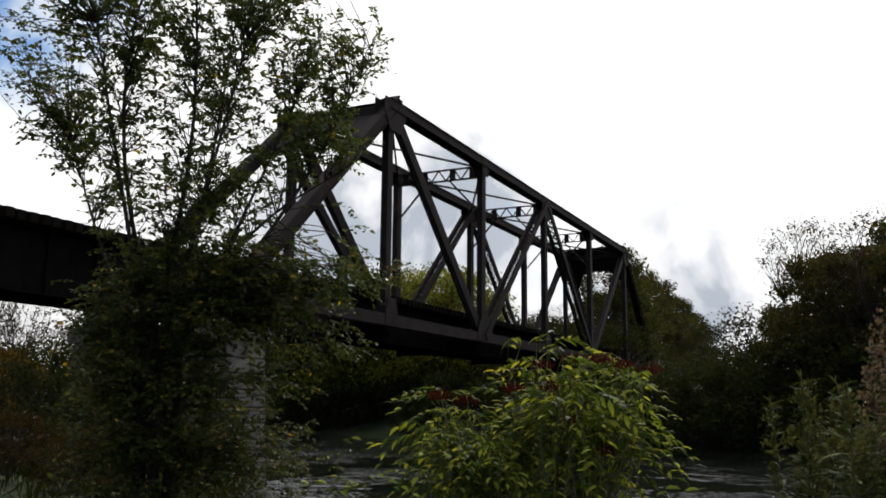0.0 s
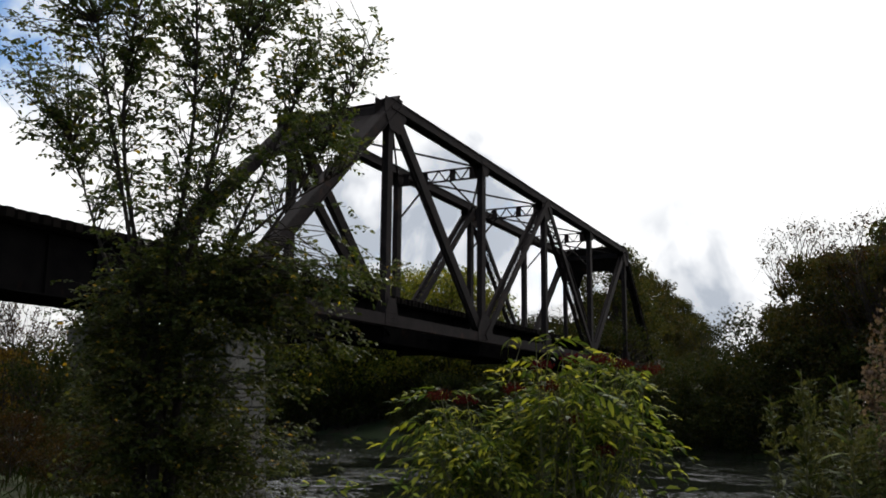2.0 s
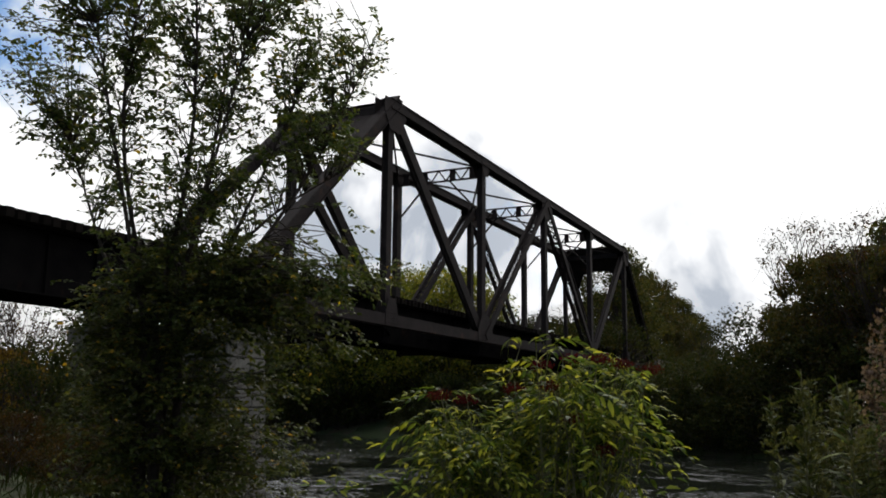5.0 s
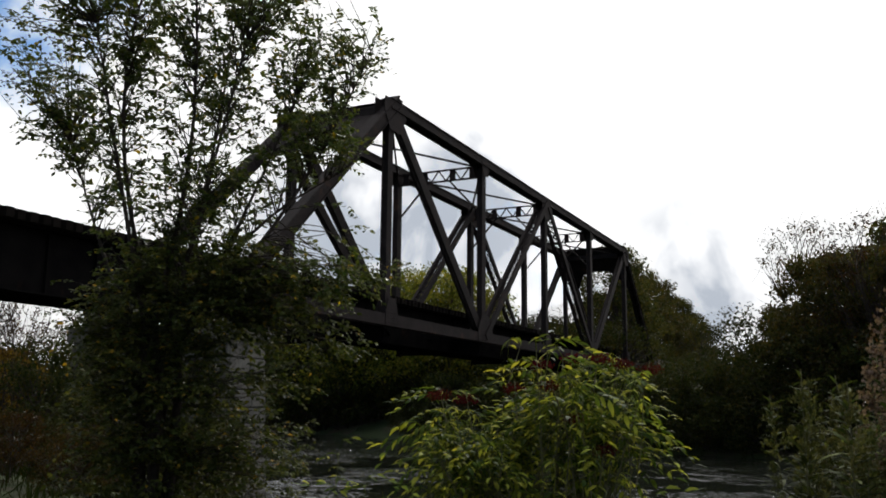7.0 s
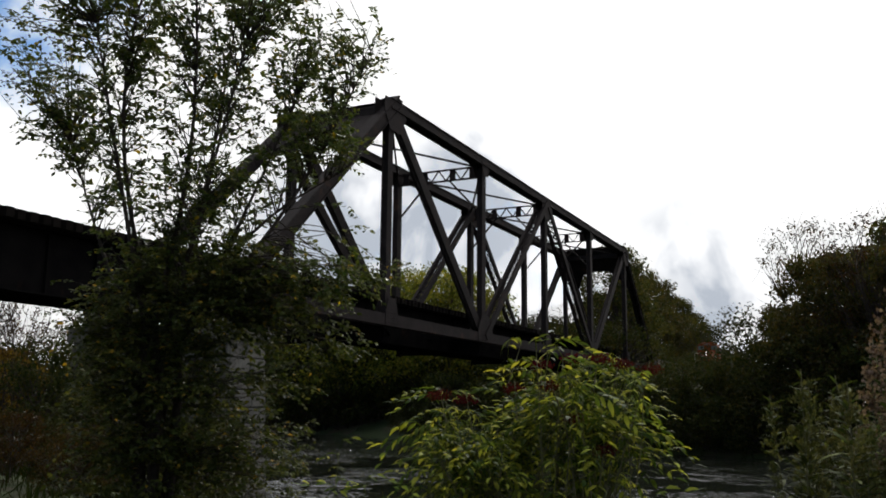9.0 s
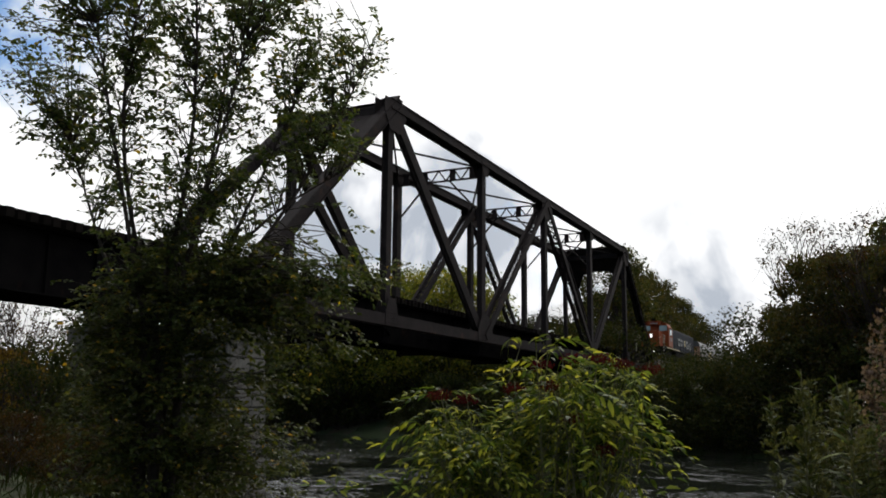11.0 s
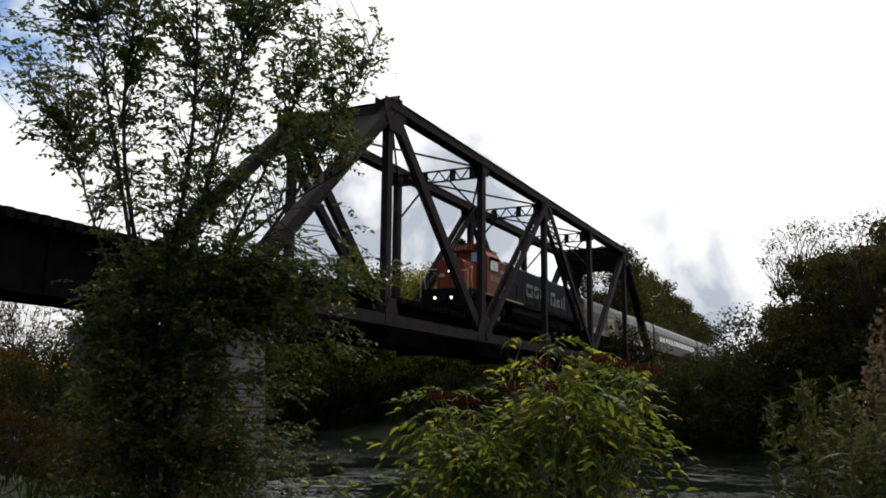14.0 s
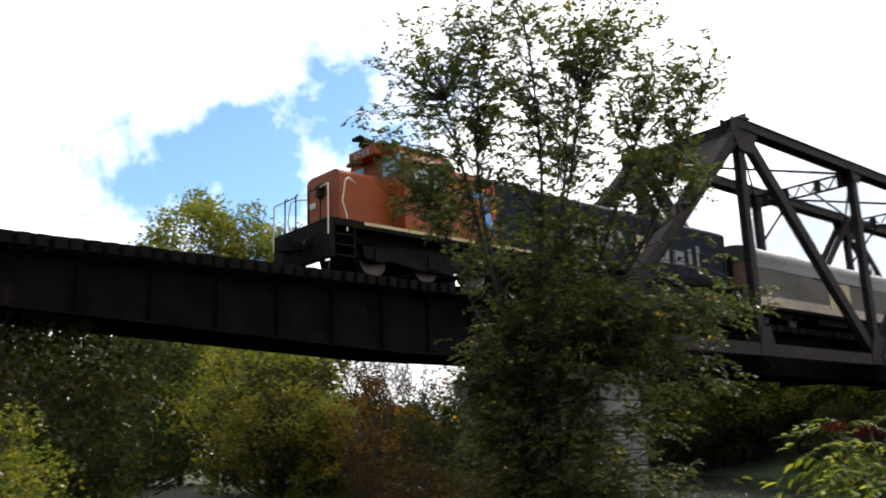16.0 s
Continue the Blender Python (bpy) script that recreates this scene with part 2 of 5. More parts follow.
ORANGE_LEAF = leaf_material("orange_autumn_leaves", [(0.0, (0.045, 0.027, 0.008)), (0.6, (0.10, 0.055, 0.012)), (1.0, (0.17, 0.115, 0.018))], 0.42, 0.05)
GRASS = leaf_material("bank_grass", [(0.0, (0.009, 0.015, 0.004)), (1.0, (0.026, 0.034, 0.009))], 0.3, 0.02)


# ---- mesh helpers ----
class Mesh:
    """Vertices and faces, gathered and turned into one mesh."""

    def __init__(self):
        self.v, self.f = [], []

    def box(self, a, b):
        (x0, y0, z0), (x1, y1, z1) = a, b
        self.hexa([(x0, y0, z0), (x1, y0, z0), (x1, y1, z0), (x0, y1, z0), (x0, y0, z1), (x1, y0, z1), (x1, y1, z1), (x0, y1, z1)])

    def hexa(self, pts):
        k = len(self.v)
        self.v += [tuple(p) for p in pts]
        self.f += [tuple(k + i for i in q) for q in ((0, 3, 2, 1), (4, 5, 6, 7), (0, 1, 5, 4), (1, 2, 6, 5), (2, 3, 7, 6), (3, 0, 4, 7))]

    def beam(self, p, q, wide, deep, side=(0, 1, 0)):
        """A bar from p to q; wide along side, deep across it."""
        p, q, s = Vector(p), Vector(q), Vector(side)
        d = (q - p).normalized()
        s = (s - d * s.dot(d)).normalized() * wide / 2
        u = d.cross(s).normalized() * deep / 2
        self.hexa([p - s - u, p + s - u, p + s + u, p - s + u, q - s - u, q + s - u, q + s + u, q - s + u])

    def tube(self, pts, radii, n=6, cap=True):
        k = len(self.v)
        pts = [Vector(p) for p in pts]
        for i, p in enumerate(pts):
            d = (pts[min(i + 1, len(pts) - 1)] - pts[max(i - 1, 0)]).normalized()
            s = d.cross(Vector((0.31, 0.17, 0.93)))
            s = (s if s.length > 0.05 else d.cross(Vector((1, 0, 0)))).normalized()
            u = d.cross(s)
            for j in range(n):
                a = 2 * math.pi * j / n
                self.v.append(tuple(p + (s * math.cos(a) + u * math.sin(a)) * radii[i]))
        for i in range(len(pts) - 1):
            for j in range(n):
                a, b = k + i * n + j, k + i * n + (j + 1) % n
                self.f.append((a, b, b + n, a + n))
        if cap:
            self.f.append(tuple(k + j for j in reversed(range(n))))
            self.f.append(tuple(k + (len(pts) - 1) * n + j for j in range(n)))

    def prism(self, outline, axis, a, b):
        """An outline of (u, w) points pushed along an axis: 'x' (y, z), 'y' (x, z) or 'z' (x, y)."""
        k, n = len(self.v), len(outline)
        for t in (a, b):
            for u, w in outline:
                self.v.append({"x": (t, u, w), "y": (u, t, w), "z": (u, w, t)}[axis])
        self.f.append(tuple(k + i for i in range(n)))
        self.f.append(tuple(k + n + i for i in reversed(range(n))))
        for i in range(n):
            j = (i + 1) % n
            self.f.append((k + i, k + n + i, k + n + j, k + j))

    def mesh(self, name, smooth=False):
        me = bpy.data.meshes.new(name)
        me.from_pydata(self.v, [], self.f)
        bm = bmesh.new()
        bm.from_mesh(me)
        bmesh.ops.recalc_face_normals(bm, faces=bm.faces)
        bm.to_mesh(me)
        bm.free()
        if smooth:
            me.shade_smooth()
        return me


def bevelled(me, width):
    bm = bmesh.new()
    bm.from_mesh(me)
    bmesh.ops.bevel(bm, geom=list(bm.edges), offset=width, segments=2, profile=0.6, affect="EDGES")
    bm.to_mesh(me)
    bm.free()
    return me


def part(name, shape, mat, parent=None, label="", smooth=False, at=None, bevel=0.0):
    """Links a Mesh (or mesh data) as one object, under a thing or part."""
    me = shape.mesh(name, smooth) if isinstance(shape, Mesh) else shape
    if bevel:
        bevelled(me, bevel)
    if not me.materials:
        me.materials.append(mat)
    ob = new(name, me)
    if parent is not None:
        ob.parent = parent
    if at is not None:
        ob.matrix_basis = at
    return tagged(ob, label)


def thing(name, m, label, category, group="", kind=""):
    ob = new(name)
    ob.empty_display_size = 0.2
    ob.matrix_basis = m
    return tagged(ob, label, category, group, kind)


def leaf_data(name, at, along, normal, length, width, mat, fold=0.25, plain=False):
    """Many leaves as one mesh: each a folded blade of six points on its own place, direction and face."""
    at, along, normal = (np.asarray(a, float) for a in (at, along, normal))
    n = len(at)
    along = along / np.linalg.norm(along, axis=1, keepdims=True)
    side = np.cross(along, normal)
    side /= np.linalg.norm(side, axis=1, keepdims=True) + 1e-9
    up = np.cross(side, along)
    L = np.broadcast_to(np.asarray(length, float).reshape(-1, 1), (n, 1))
    W = np.broadcast_to(np.asarray(width, float).reshape(-1, 1), (n, 1)) / 2
    if plain:
        v = np.stack([at, at + along * L * 0.5 + side * W, at + along * L - up * L * 0.1, at + along * L * 0.5 - side * W], axis=1).reshape(-1, 3)
    else:
        v = np.stack([at, at + along * L * 0.35 + side * W - up * W * 0 + up * W * fold, at + along * L * 0.35 - side * W + up * W * fold,
                  at + along * L * 0.7 + side * W * 0.8 + up * W * fold - up * L * 0.06, at + along * L * 0.7 - side * W * 0.8 + up * W * fold - up * L * 0.06,
                  at + along * L - up * L * 0.16], axis=1).reshape(-1, 3)
    base = np.arange(n)[:, None] * (4 if plain else 6)
    faces = ((0, 1, 2), (0, 2, 3)) if plain else ((0, 1, 2), (2, 1, 3), (2, 3, 4), (4, 3, 5))
    tris = np.concatenate([base + np.array([q]) for q in faces], axis=1).reshape(-1)
    me = bpy.data.meshes.new(name)
    me.vertices.add(len(v)), me.loops.add(len(tris)), me.polygons.add(len(tris) // 3)
    me.vertices.foreach_set("co", v.reshape(-1))
    me.loops.foreach_set("vertex_index", tris.astype(np.int32))
    me.polygons.foreach_set("loop_start", np.arange(0, len(tris), 3, dtype=np.int32))
    me.polygons.foreach_set("loop_total", np.full(len(tris) // 3, 3, np.int32))
    me.update(calc_edges=True)
    me.materials.append(mat)
    return me


def unit(rng, n):
    v = rng.normal(size=(n, 3))
    return v / np.linalg.norm(v, axis=1, keepdims=True)


# ---- the plan: river, banks, track ----
TRACK_YAW = 64.46  # degrees of the track against +x
TH = radians(TRACK_YAW)
LINE, ACROSS = Vector((math.cos(TH), math.sin(TH), 0)), Vector((-math.sin(TH), math.cos(TH), 0))
NODE = Vector((-6.92, 28.76, 6.79))  # the lower chord of the near truss over the pier
PANEL, WIDE, HIGH = 10.346, 5.22, 9.52
HALF = WIDE / 2
RAIL_TOP = 1.5  # over the lower chord
BRIDGE = pose(NODE.x, NODE.y, NODE.z, 0, 0, TRACK_YAW)  # x along the track, y across it away from the road, z up
RIVER = Vector((0.76, 0.65, 0))  # across the river
NEAR_BANK, FAR_BANK = 11.0, 53.0
ROAD_IN, ROAD_OUT = -0.6, 4.0


def smooth_step(a, b, x):
    t = min(1.0, max(0.0, (x - a) / (b - a)))
    return t * t * (3 - 2 * t)


def ground_height(x, y):
    u = x * RIVER.x + y * RIVER.y
    h = 1.55 - 2.75 * smooth_step(6.0, 13.0, u) + 3.6 * smooth_step(FAR_BANK - 3, FAR_BANK + 8, u)
    h += 0.5 * noise.noise(Vector((x * 0.09, y * 0.09, 0.3))) * (1 - smooth_step(3, 0.5, abs(u - 1.7) - 2.5)) * (0.4 if u < 11 else 1.0)
    rel = Vector((x, y, 0)) - Vector((NODE.x, NODE.y, 0))
    s, o = rel.dot(LINE), abs(rel.dot(ACROSS) - HALF)
    bank = NODE.z + 0.75 - max(0.0, o - 2.6) / 1.5
    if s > 60.0:
        h = max(h, bank - 7.0 * (1 - smooth_step(60.0, 64.0, s)))
    if s < -36.0:
        h = max(h, bank - 7.0 * (1 - smooth_step(-36.0, -39.0, s)))
    return h


# ---- ground, water, road ----
def axis_steps():
    near = [i * 1.25 for i in range(-56, 105)]
    far = [140 * 1.25 ** i for i in range(1, 15)]
    return [-70 - f for f in reversed(far)] + near + [f for f in far]


def make_ground():
    xs = axis_steps()
    g = Mesh()
    for y in xs:
        for x in xs:
            g.v.append((x, y, ground_height(x, y)))
    n = len(xs)
    g.f = [(j * n + i, j * n + i + 1, (j + 1) * n + i + 1, (j + 1) * n + i) for j in range(n - 1) for i in range(n - 1)]
    me = bpy.data.meshes.new("ground")
    me.from_pydata(g.v, [], g.f)
    me.shade_smooth()
    tagged(part("ground", me, GROUND), "grassy river bank soil with bare patches", "ground", kind="structure")
    w = Mesh()
    a, b = RIVER, Vector((-RIVER.y, RIVER.x, 0))
    w.v = [tuple(a * u + b * v) for u, v in ((5, -900), (70, -900), (70, 900), (5, 900))]
    w.f = [(0, 1, 2, 3)]
    tagged(part("water", w, WATER), "dark rippled river water under the bridge", "river", kind="structure")
    r = Mesh()
    steps = [-40 + 2.0 * i for i in range(80)]
    for v in steps:
        for k, u in enumerate((ROAD_IN, 0.6, 1.7, 2.8, ROAD_OUT)):
            p = a * (u + 0.25 * noise.noise(Vector((v * 0.2, k, 0))) + 0.0009 * max(0, v - 25) ** 2 * -1) + b * v
            r.v.append((p.x, p.y, 1.585 + (0.03 if k == 2 else 0)))
    r.f = [(j * 5 + i, j * 5 + i + 1, j * 5 + i + 6, j * 5 + i + 5) for j in range(len(steps) - 1) for i in range(4)]
    tagged(part("road", r, GRAVEL, smooth=True), "pale gravel track passing under the bridge", "road", kind="structure")


make_ground()


# ---- truss bridge ----
def laced(p, q, wide, deep, pitch=0.55, plate=0.03, side=(0, 1, 0), lip=0.1, cross=False):
    """Two plates side by side, tied by zigzag lacing on both edges."""
    m = Mesh()
    p, q = Vector(p), Vector(q)
    d = (q - p).normalized()
    s = Vector(side)
    u = d.cross(s).normalized()
    for k in (-1, 1):
        o = s * (wide / 2 - plate / 2) * k
        m.beam(p + o, q + o, plate, deep, side)
        for e in (-1, 1):
            f = o - s * lip / 2 * k + u * (deep / 2 - 0.012) * e
            m.beam(p + f, q + f, lip, 0.024, side)
    L = (q - p).length
    n = max(2, round((L - 1.2) / pitch)) if pitch else 0
    for e in (-1, 1):
        f = u * (deep / 2 + 0.004) * e
        for i in range(n):
            a = p + d * (0.6 + (L - 1.2) * i / n) + f
            b = p + d * (0.6 + (L - 1.2) * (i + 1) / n) + f
            o = s * (wide / 2 - 0.06) * (1 if i % 2 else -1)
            m.beam(a + o, b - o, 0.06, 0.014, d.cross(u))
            if cross:
                g = u * 0.016 * e
                m.beam(a - o + g, b + o + g, 0.06, 0.014, d.cross(u))
        for c in (0.35, L - 0.35):
            m.beam(p + d * (c - 0.3) + f, p + d * (c + 0.3) + f, wide, 0.014, side)
    return m


def closed_post(p, q, wide, deep, side=(0, 1, 0)):
    """A riveted post: two webs closed by cover plates, with batten plates and flange angles standing proud."""
    m = Mesh()
    p, q = Vector(p), Vector(q)
    d = (q - p).normalized()
    s = Vector(side)
    u = d.cross(s).normalized()
    for k in (-1, 1):
        m.beam(p + s * (wide / 2 - 0.015) * k, q + s * (wide / 2 - 0.015) * k, 0.03, deep - 0.04, side)
        m.beam(p + u * (deep / 2 - 0.05) * k, q + u * (deep / 2 - 0.05) * k, wide - 0.064, 0.014, side)
        for e in (-1, 1):
            f = s * (wide / 2 - 0.045) * k + u * (deep / 2 - 0.012) * e
            m.beam(p + f, q + f, 0.09, 0.02, side)
    length = (q - p).length
    n = max(3, round(length / 1.5))
    for e in (-1, 1):
        f = u * (deep / 2 + 0.006) * e
        for i in range(n):
            c = 0.5 + (length - 1.0) * i / (n - 1)
            m.beam(p + d * (c - 0.16) + f, p + d * (c + 0.16) + f, wide - 0.02, 0.014, side)
    return m


def boxed(p, q, wide, deep, side=(0, 1, 0)):
    """A built-up box: cover plate on top, two webs with flange angles, laced below."""
    m = Mesh()
    p, q = Vector(p), Vector(q)
    d = (q - p).normalized()
    s = Vector(side)
    u = s.cross(d).normalized()
    if u.z < 0:
        u = -u
    m.beam(p + u * (deep / 2 - 0.015), q + u * (deep / 2 - 0.015), wide + 0.1, 0.03, side)
    for k in (-1, 1):
        o = s * (wide / 2 - 0.02) * k
        m.beam(p + o, q + o, 0.04, deep - 0.06, side)
        b = s * (wide / 2 + 0.035) * k - u * (deep / 2 - 0.04)
        m.beam(p + b, q + b, 0.11, 0.025, side)
        t = s * (wide / 2 + 0.03) * k + u * (deep / 2 - 0.045)
        m.beam(p + t, q + t, 0.10, 0.025, side)
    L = (q - p).length
    n = max(2, round(L / 0.6))
    for i in range(n):
        a, b = p + d * (L * i / n), p + d * (L * (i + 1) / n)
        o = s * (wide / 2) * (1 if i % 2 else -1)
        f = -u * (deep / 2 - 0.03)
        m.beam(a + o + f, b - o + f, 0.08, 0.014, d.cross(u))
    return m


def plate(cx, y, cz, outline, thick):
    m = Mesh()
    m.prism([(cx + a, cz + b) for a, b in outline], "y", y - thick / 2, y + thick / 2)
    return m


def rivets(m, y, face, pts):
    for x, z in pts:
        m.box((x - 0.018, min(y, y + face * 0.015), z - 0.018), (x + 0.018, max(y, y + face * 0.015), z + 0.018))


def make_truss():
    top = thing("truss_bridge", BRIDGE, "dark weathered steel through-truss railway bridge over the river", "bridge")
    end = 6 * PANEL

    def L(i, y):
        return Vector((i * PANEL, y, 0))

    def U(i, y):
        return Vector((i * PANEL, y, HIGH))

    for y, out in ((0.0, -1), (WIDE, 1)):
        for i in range(1, 5):
            part("top_chord", boxed(U(i, y) - Vector((0.4 if i == 1 else 0, 0, 0)), U(i + 1, y) + Vector((0.4 if i == 4 else 0, 0, 0)), 0.46, 0.54), STEEL, top, at=pose(0, 0, 0.08))
        for i in range(6):
            part("bottom_chord", laced(L(i, y), L(i + 1, y), 0.46, 0.5, 0.5), STEEL, top)
        part("end_post", boxed(L(0, y), U(1, y) + (U(1, y) - L(0, y)).normalized() * 0.72, 0.42, 0.52), STEEL, top)
        part("end_post", boxed(L(6, y), U(5, y) + (U(5, y) - L(6, y)).normalized() * 0.3, 0.42, 0.52), STEEL, top)
        for i in range(1, 6):
            deep = 0.44 if i % 2 else 0.5
            view_shift = Vector((0.2 if i == 1 and y < 1 else 0, 0, 0))  # first near post shifted along the track to fit the camera's view
            part("vertical_post", closed_post(L(i, y) - view_shift, U(i, y) - view_shift, 0.32, deep), STEEL, top)
        for a, b, wide, deep in ((U(1, y), L(2, y), 0.32, 0.56), (L(2, y), U(3, y), 0.66, 0.36), (U(3, y), L(4, y), 0.66, 0.36), (L(4, y), U(5, y), 0.32, 0.54)):
            part("diagonal", laced(a, b, wide, deep, 0.46 if deep < 0.4 else 0, lip=0.13 if deep < 0.4 else 0.1, cross=deep < 0.4), STEEL, top)
        # far truss only: bar of unknown purpose, placed to fit the camera's view
        if y > 1:
            part("counter_diagonal", closed_post(Vector((0.9 * PANEL, y, 0.9 * HIGH)), L(2, y) - Vector((0.7, 0, 0)), 0.3, 0.46), STEEL, top, "second diagonal of the first panels")
        # gusset plates with rivet heads
        for i in range(7):
            for k in (-1, 1):
                yy = y + k * 0.25
                if 1 <= i <= 5:
                    g = plate(i * PANEL, yy, HIGH, ((-0.95, 0.27), (0.95, 0.27), (1.0, -0.35), (0.45, -1.15), (-0.45, -1.15), (-1.0, -0.35)) if i % 2 else
                              ((-0.5, 0.27), (0.5, 0.27), (0.5, -0.3), (0.3, -0.7), (-0.3, -0.7), (-0.5, -0.3)), 0.025)
                    if k == out:
                        rivets(g, yy + k * 0.0125, k, [(i * PANEL + a * 0.16, HIGH + 0.15 - b * 0.22) for a in range(-4 if i % 2 else -2, 5 if i % 2 else 3) for b in range(3)])
                    part("gusset_plate", g, STEEL, top)
                g = plate(i * PANEL, yy, 0, ((-0.9, -0.24), (0.9, -0.24), (1.0, 0.3), (0.5, 1.15), (-0.5, 1.15), (-1.0, 0.3)) if i % 2 == 0 else
                          ((-0.55, -0.24), (0.55, -0.24), (0.55, 0.3), (0.32, 0.95), (-0.32, 0.95), (-0.55, 0.3)), 0.025)
                if k == out:
                    rivets(g, yy + k * 0.0125, k, [(i * PANEL + a * 0.16, -0.15 + b * 0.22) for a in range(-3, 4) for b in range(3)])
                part("gusset_plate", g, STEEL, top)
    # portals at both ends, in the plane of the end posts
    for i, j, sgn in ((1, 0, 1), (5, 6, -1)):
        a, b = Vector((i * PANEL, 0, HIGH)), Vector((j * PANEL, 0, 0))
        d = (b - a).normalized()
        m = Mesh()
        ys = [0.3 + (WIDE - 0.6) * k / 24 for k in range(25)]

        def depth(y):
            e = min(y, WIDE - y) - 0.3
            return 1.8 + 2.4 * max(0.0, 1 - e / 1.7) ** 2

        nrm = d.cross(Vector((0, 1, 0))).normalized()
        for k in range(24):
            y0, y1 = ys[k], ys[k + 1]
            q = [a - d * 0.66, a + d * depth(y0), a + d * depth(y1), a - d * 0.66]
            pts = [q[0] + Vector((0, y0, 0)), q[1] + Vector((0, y0, 0)), q[2] + Vector((0, y1, 0)), q[3] + Vector((0, y1, 0))]
            m.hexa([p - nrm * 0.015 for p in pts] + [p + nrm * 0.015 for p in pts])
            m.hexa([p + d * o + nrm * w for p, o, w in ((pts[1], 0, -0.12), (pts[1], 0.03, -0.12), (pts[2], 0.03, -0.12), (pts[2], 0, -0.12), (pts[1], 0, 0.12), (pts[1], 0.03, 0.12), (pts[2], 0.03, 0.12), (pts[2], 0, 0.12))])
        part("portal_plate", m, STEEL, top, "solid portal plate with curved knees")
        m = Mesh()
        m.beam(a - d * 0.69 + Vector((0, -0.26, 0)), a - d * 0.69 + Vector((0, WIDE + 0.26, 0)), 0.34, 0.06, (1, 0, 0))
        m.beam(a + d * 0.25 + Vector((0, 0.3, 0)), a + d * 0.25 + Vector((0, WIDE - 0.3, 0)), 0.4, 0.4, (1, 0, 0))
        part("portal_strut", m, STEEL, top)
    # latticed sway struts with knee braces over the inner posts
    for i in (2, 3, 4):
        m = Mesh()
        x = i * PANEL
        for z in (HIGH - 0.1, HIGH - 0.72):
            m.beam((x, 0.25, z), (x, WIDE - 0.25, z), 0.16, 0.07, (1, 0, 0))
        n = 10
        for k in range(n):
            y0, y1 = 0.3 + (WIDE - 0.6) * k / n, 0.3 + (WIDE - 0.6) * (k + 1) / n
            z0, z1 = (HIGH - 0.1, HIGH - 0.72) if k % 2 else (HIGH - 0.72, HIGH - 0.1)
            m.beam((x, y0, z0), (x, y1, z1), 0.05, 0.07, (1, 0, 0))
        for y in (0.55, 1.75, WIDE - 1.75, WIDE - 0.55):
            m.beam((x, y, HIGH - 0.72), (x, y, HIGH - 0.1), 0.05, 0.34, (1, 0, 0))
        part("sway_strut", m, STEEL, top, "latticed strut between the trusses")
        for y, k in ((0.2, 1), (WIDE - 0.2, -1)):
            m = Mesh()
            m.beam((x, y, HIGH - 2.6), (x, y + k * 1.75, HIGH - 0.72), 0.09, 0.09, (1, 0, 0))
            part("knee_brace", m, STEEL, top)
    for i in range(1, 5):
        for y0, y1 in ((0.2, WIDE - 0.2), (WIDE - 0.2, 0.2)):
            m = Mesh()
            m.beam((i * PANEL + 0.4, y0, HIGH - 0.2 - 0.05 * (y0 < 1)), (i * PANEL + PANEL - 0.4, y1, HIGH - 0.2 - 0.05 * (y0 < 1)), 0.1, 0.09)
            part("top_lateral", m, STEEL, top)
    # floor: near-black steel, with the shade under the deck put into its colour
    for i in range(7):
        m = Mesh()
        x = i * PANEL
        m.box((x - 0.02, 0.1, -0.85), (x + 0.02, WIDE - 0.1, 0.2))
        m.box((x - 0.2, 0.1, -0.89), (x + 0.2, WIDE - 0.1, -0.85))
        m.box((x - 0.2, 0.1, 0.2), (x + 0.2, WIDE - 0.1, 0.24))
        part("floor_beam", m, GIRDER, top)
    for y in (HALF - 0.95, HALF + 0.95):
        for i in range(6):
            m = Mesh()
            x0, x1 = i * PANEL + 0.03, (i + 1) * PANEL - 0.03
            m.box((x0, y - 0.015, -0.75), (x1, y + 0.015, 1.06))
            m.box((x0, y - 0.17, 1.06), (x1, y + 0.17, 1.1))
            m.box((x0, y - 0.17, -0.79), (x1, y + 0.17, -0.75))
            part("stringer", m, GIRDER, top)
    for i in range(6):
        for k in (0, 1):
            m = Mesh()
            y0, y1 = (0.2, WIDE - 0.2) if k else (WIDE - 0.2, 0.2)
            m.beam((i * PANEL + 0.3, y0, -0.3 - 0.06 * k), ((i + 1) * PANEL - 0.3, y1, -0.3 - 0.06 * k), 0.1, 0.05)
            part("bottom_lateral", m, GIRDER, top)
    rails_and_ties(top, 0.2, end - 0.1, 1.1, 0.38)
    return top


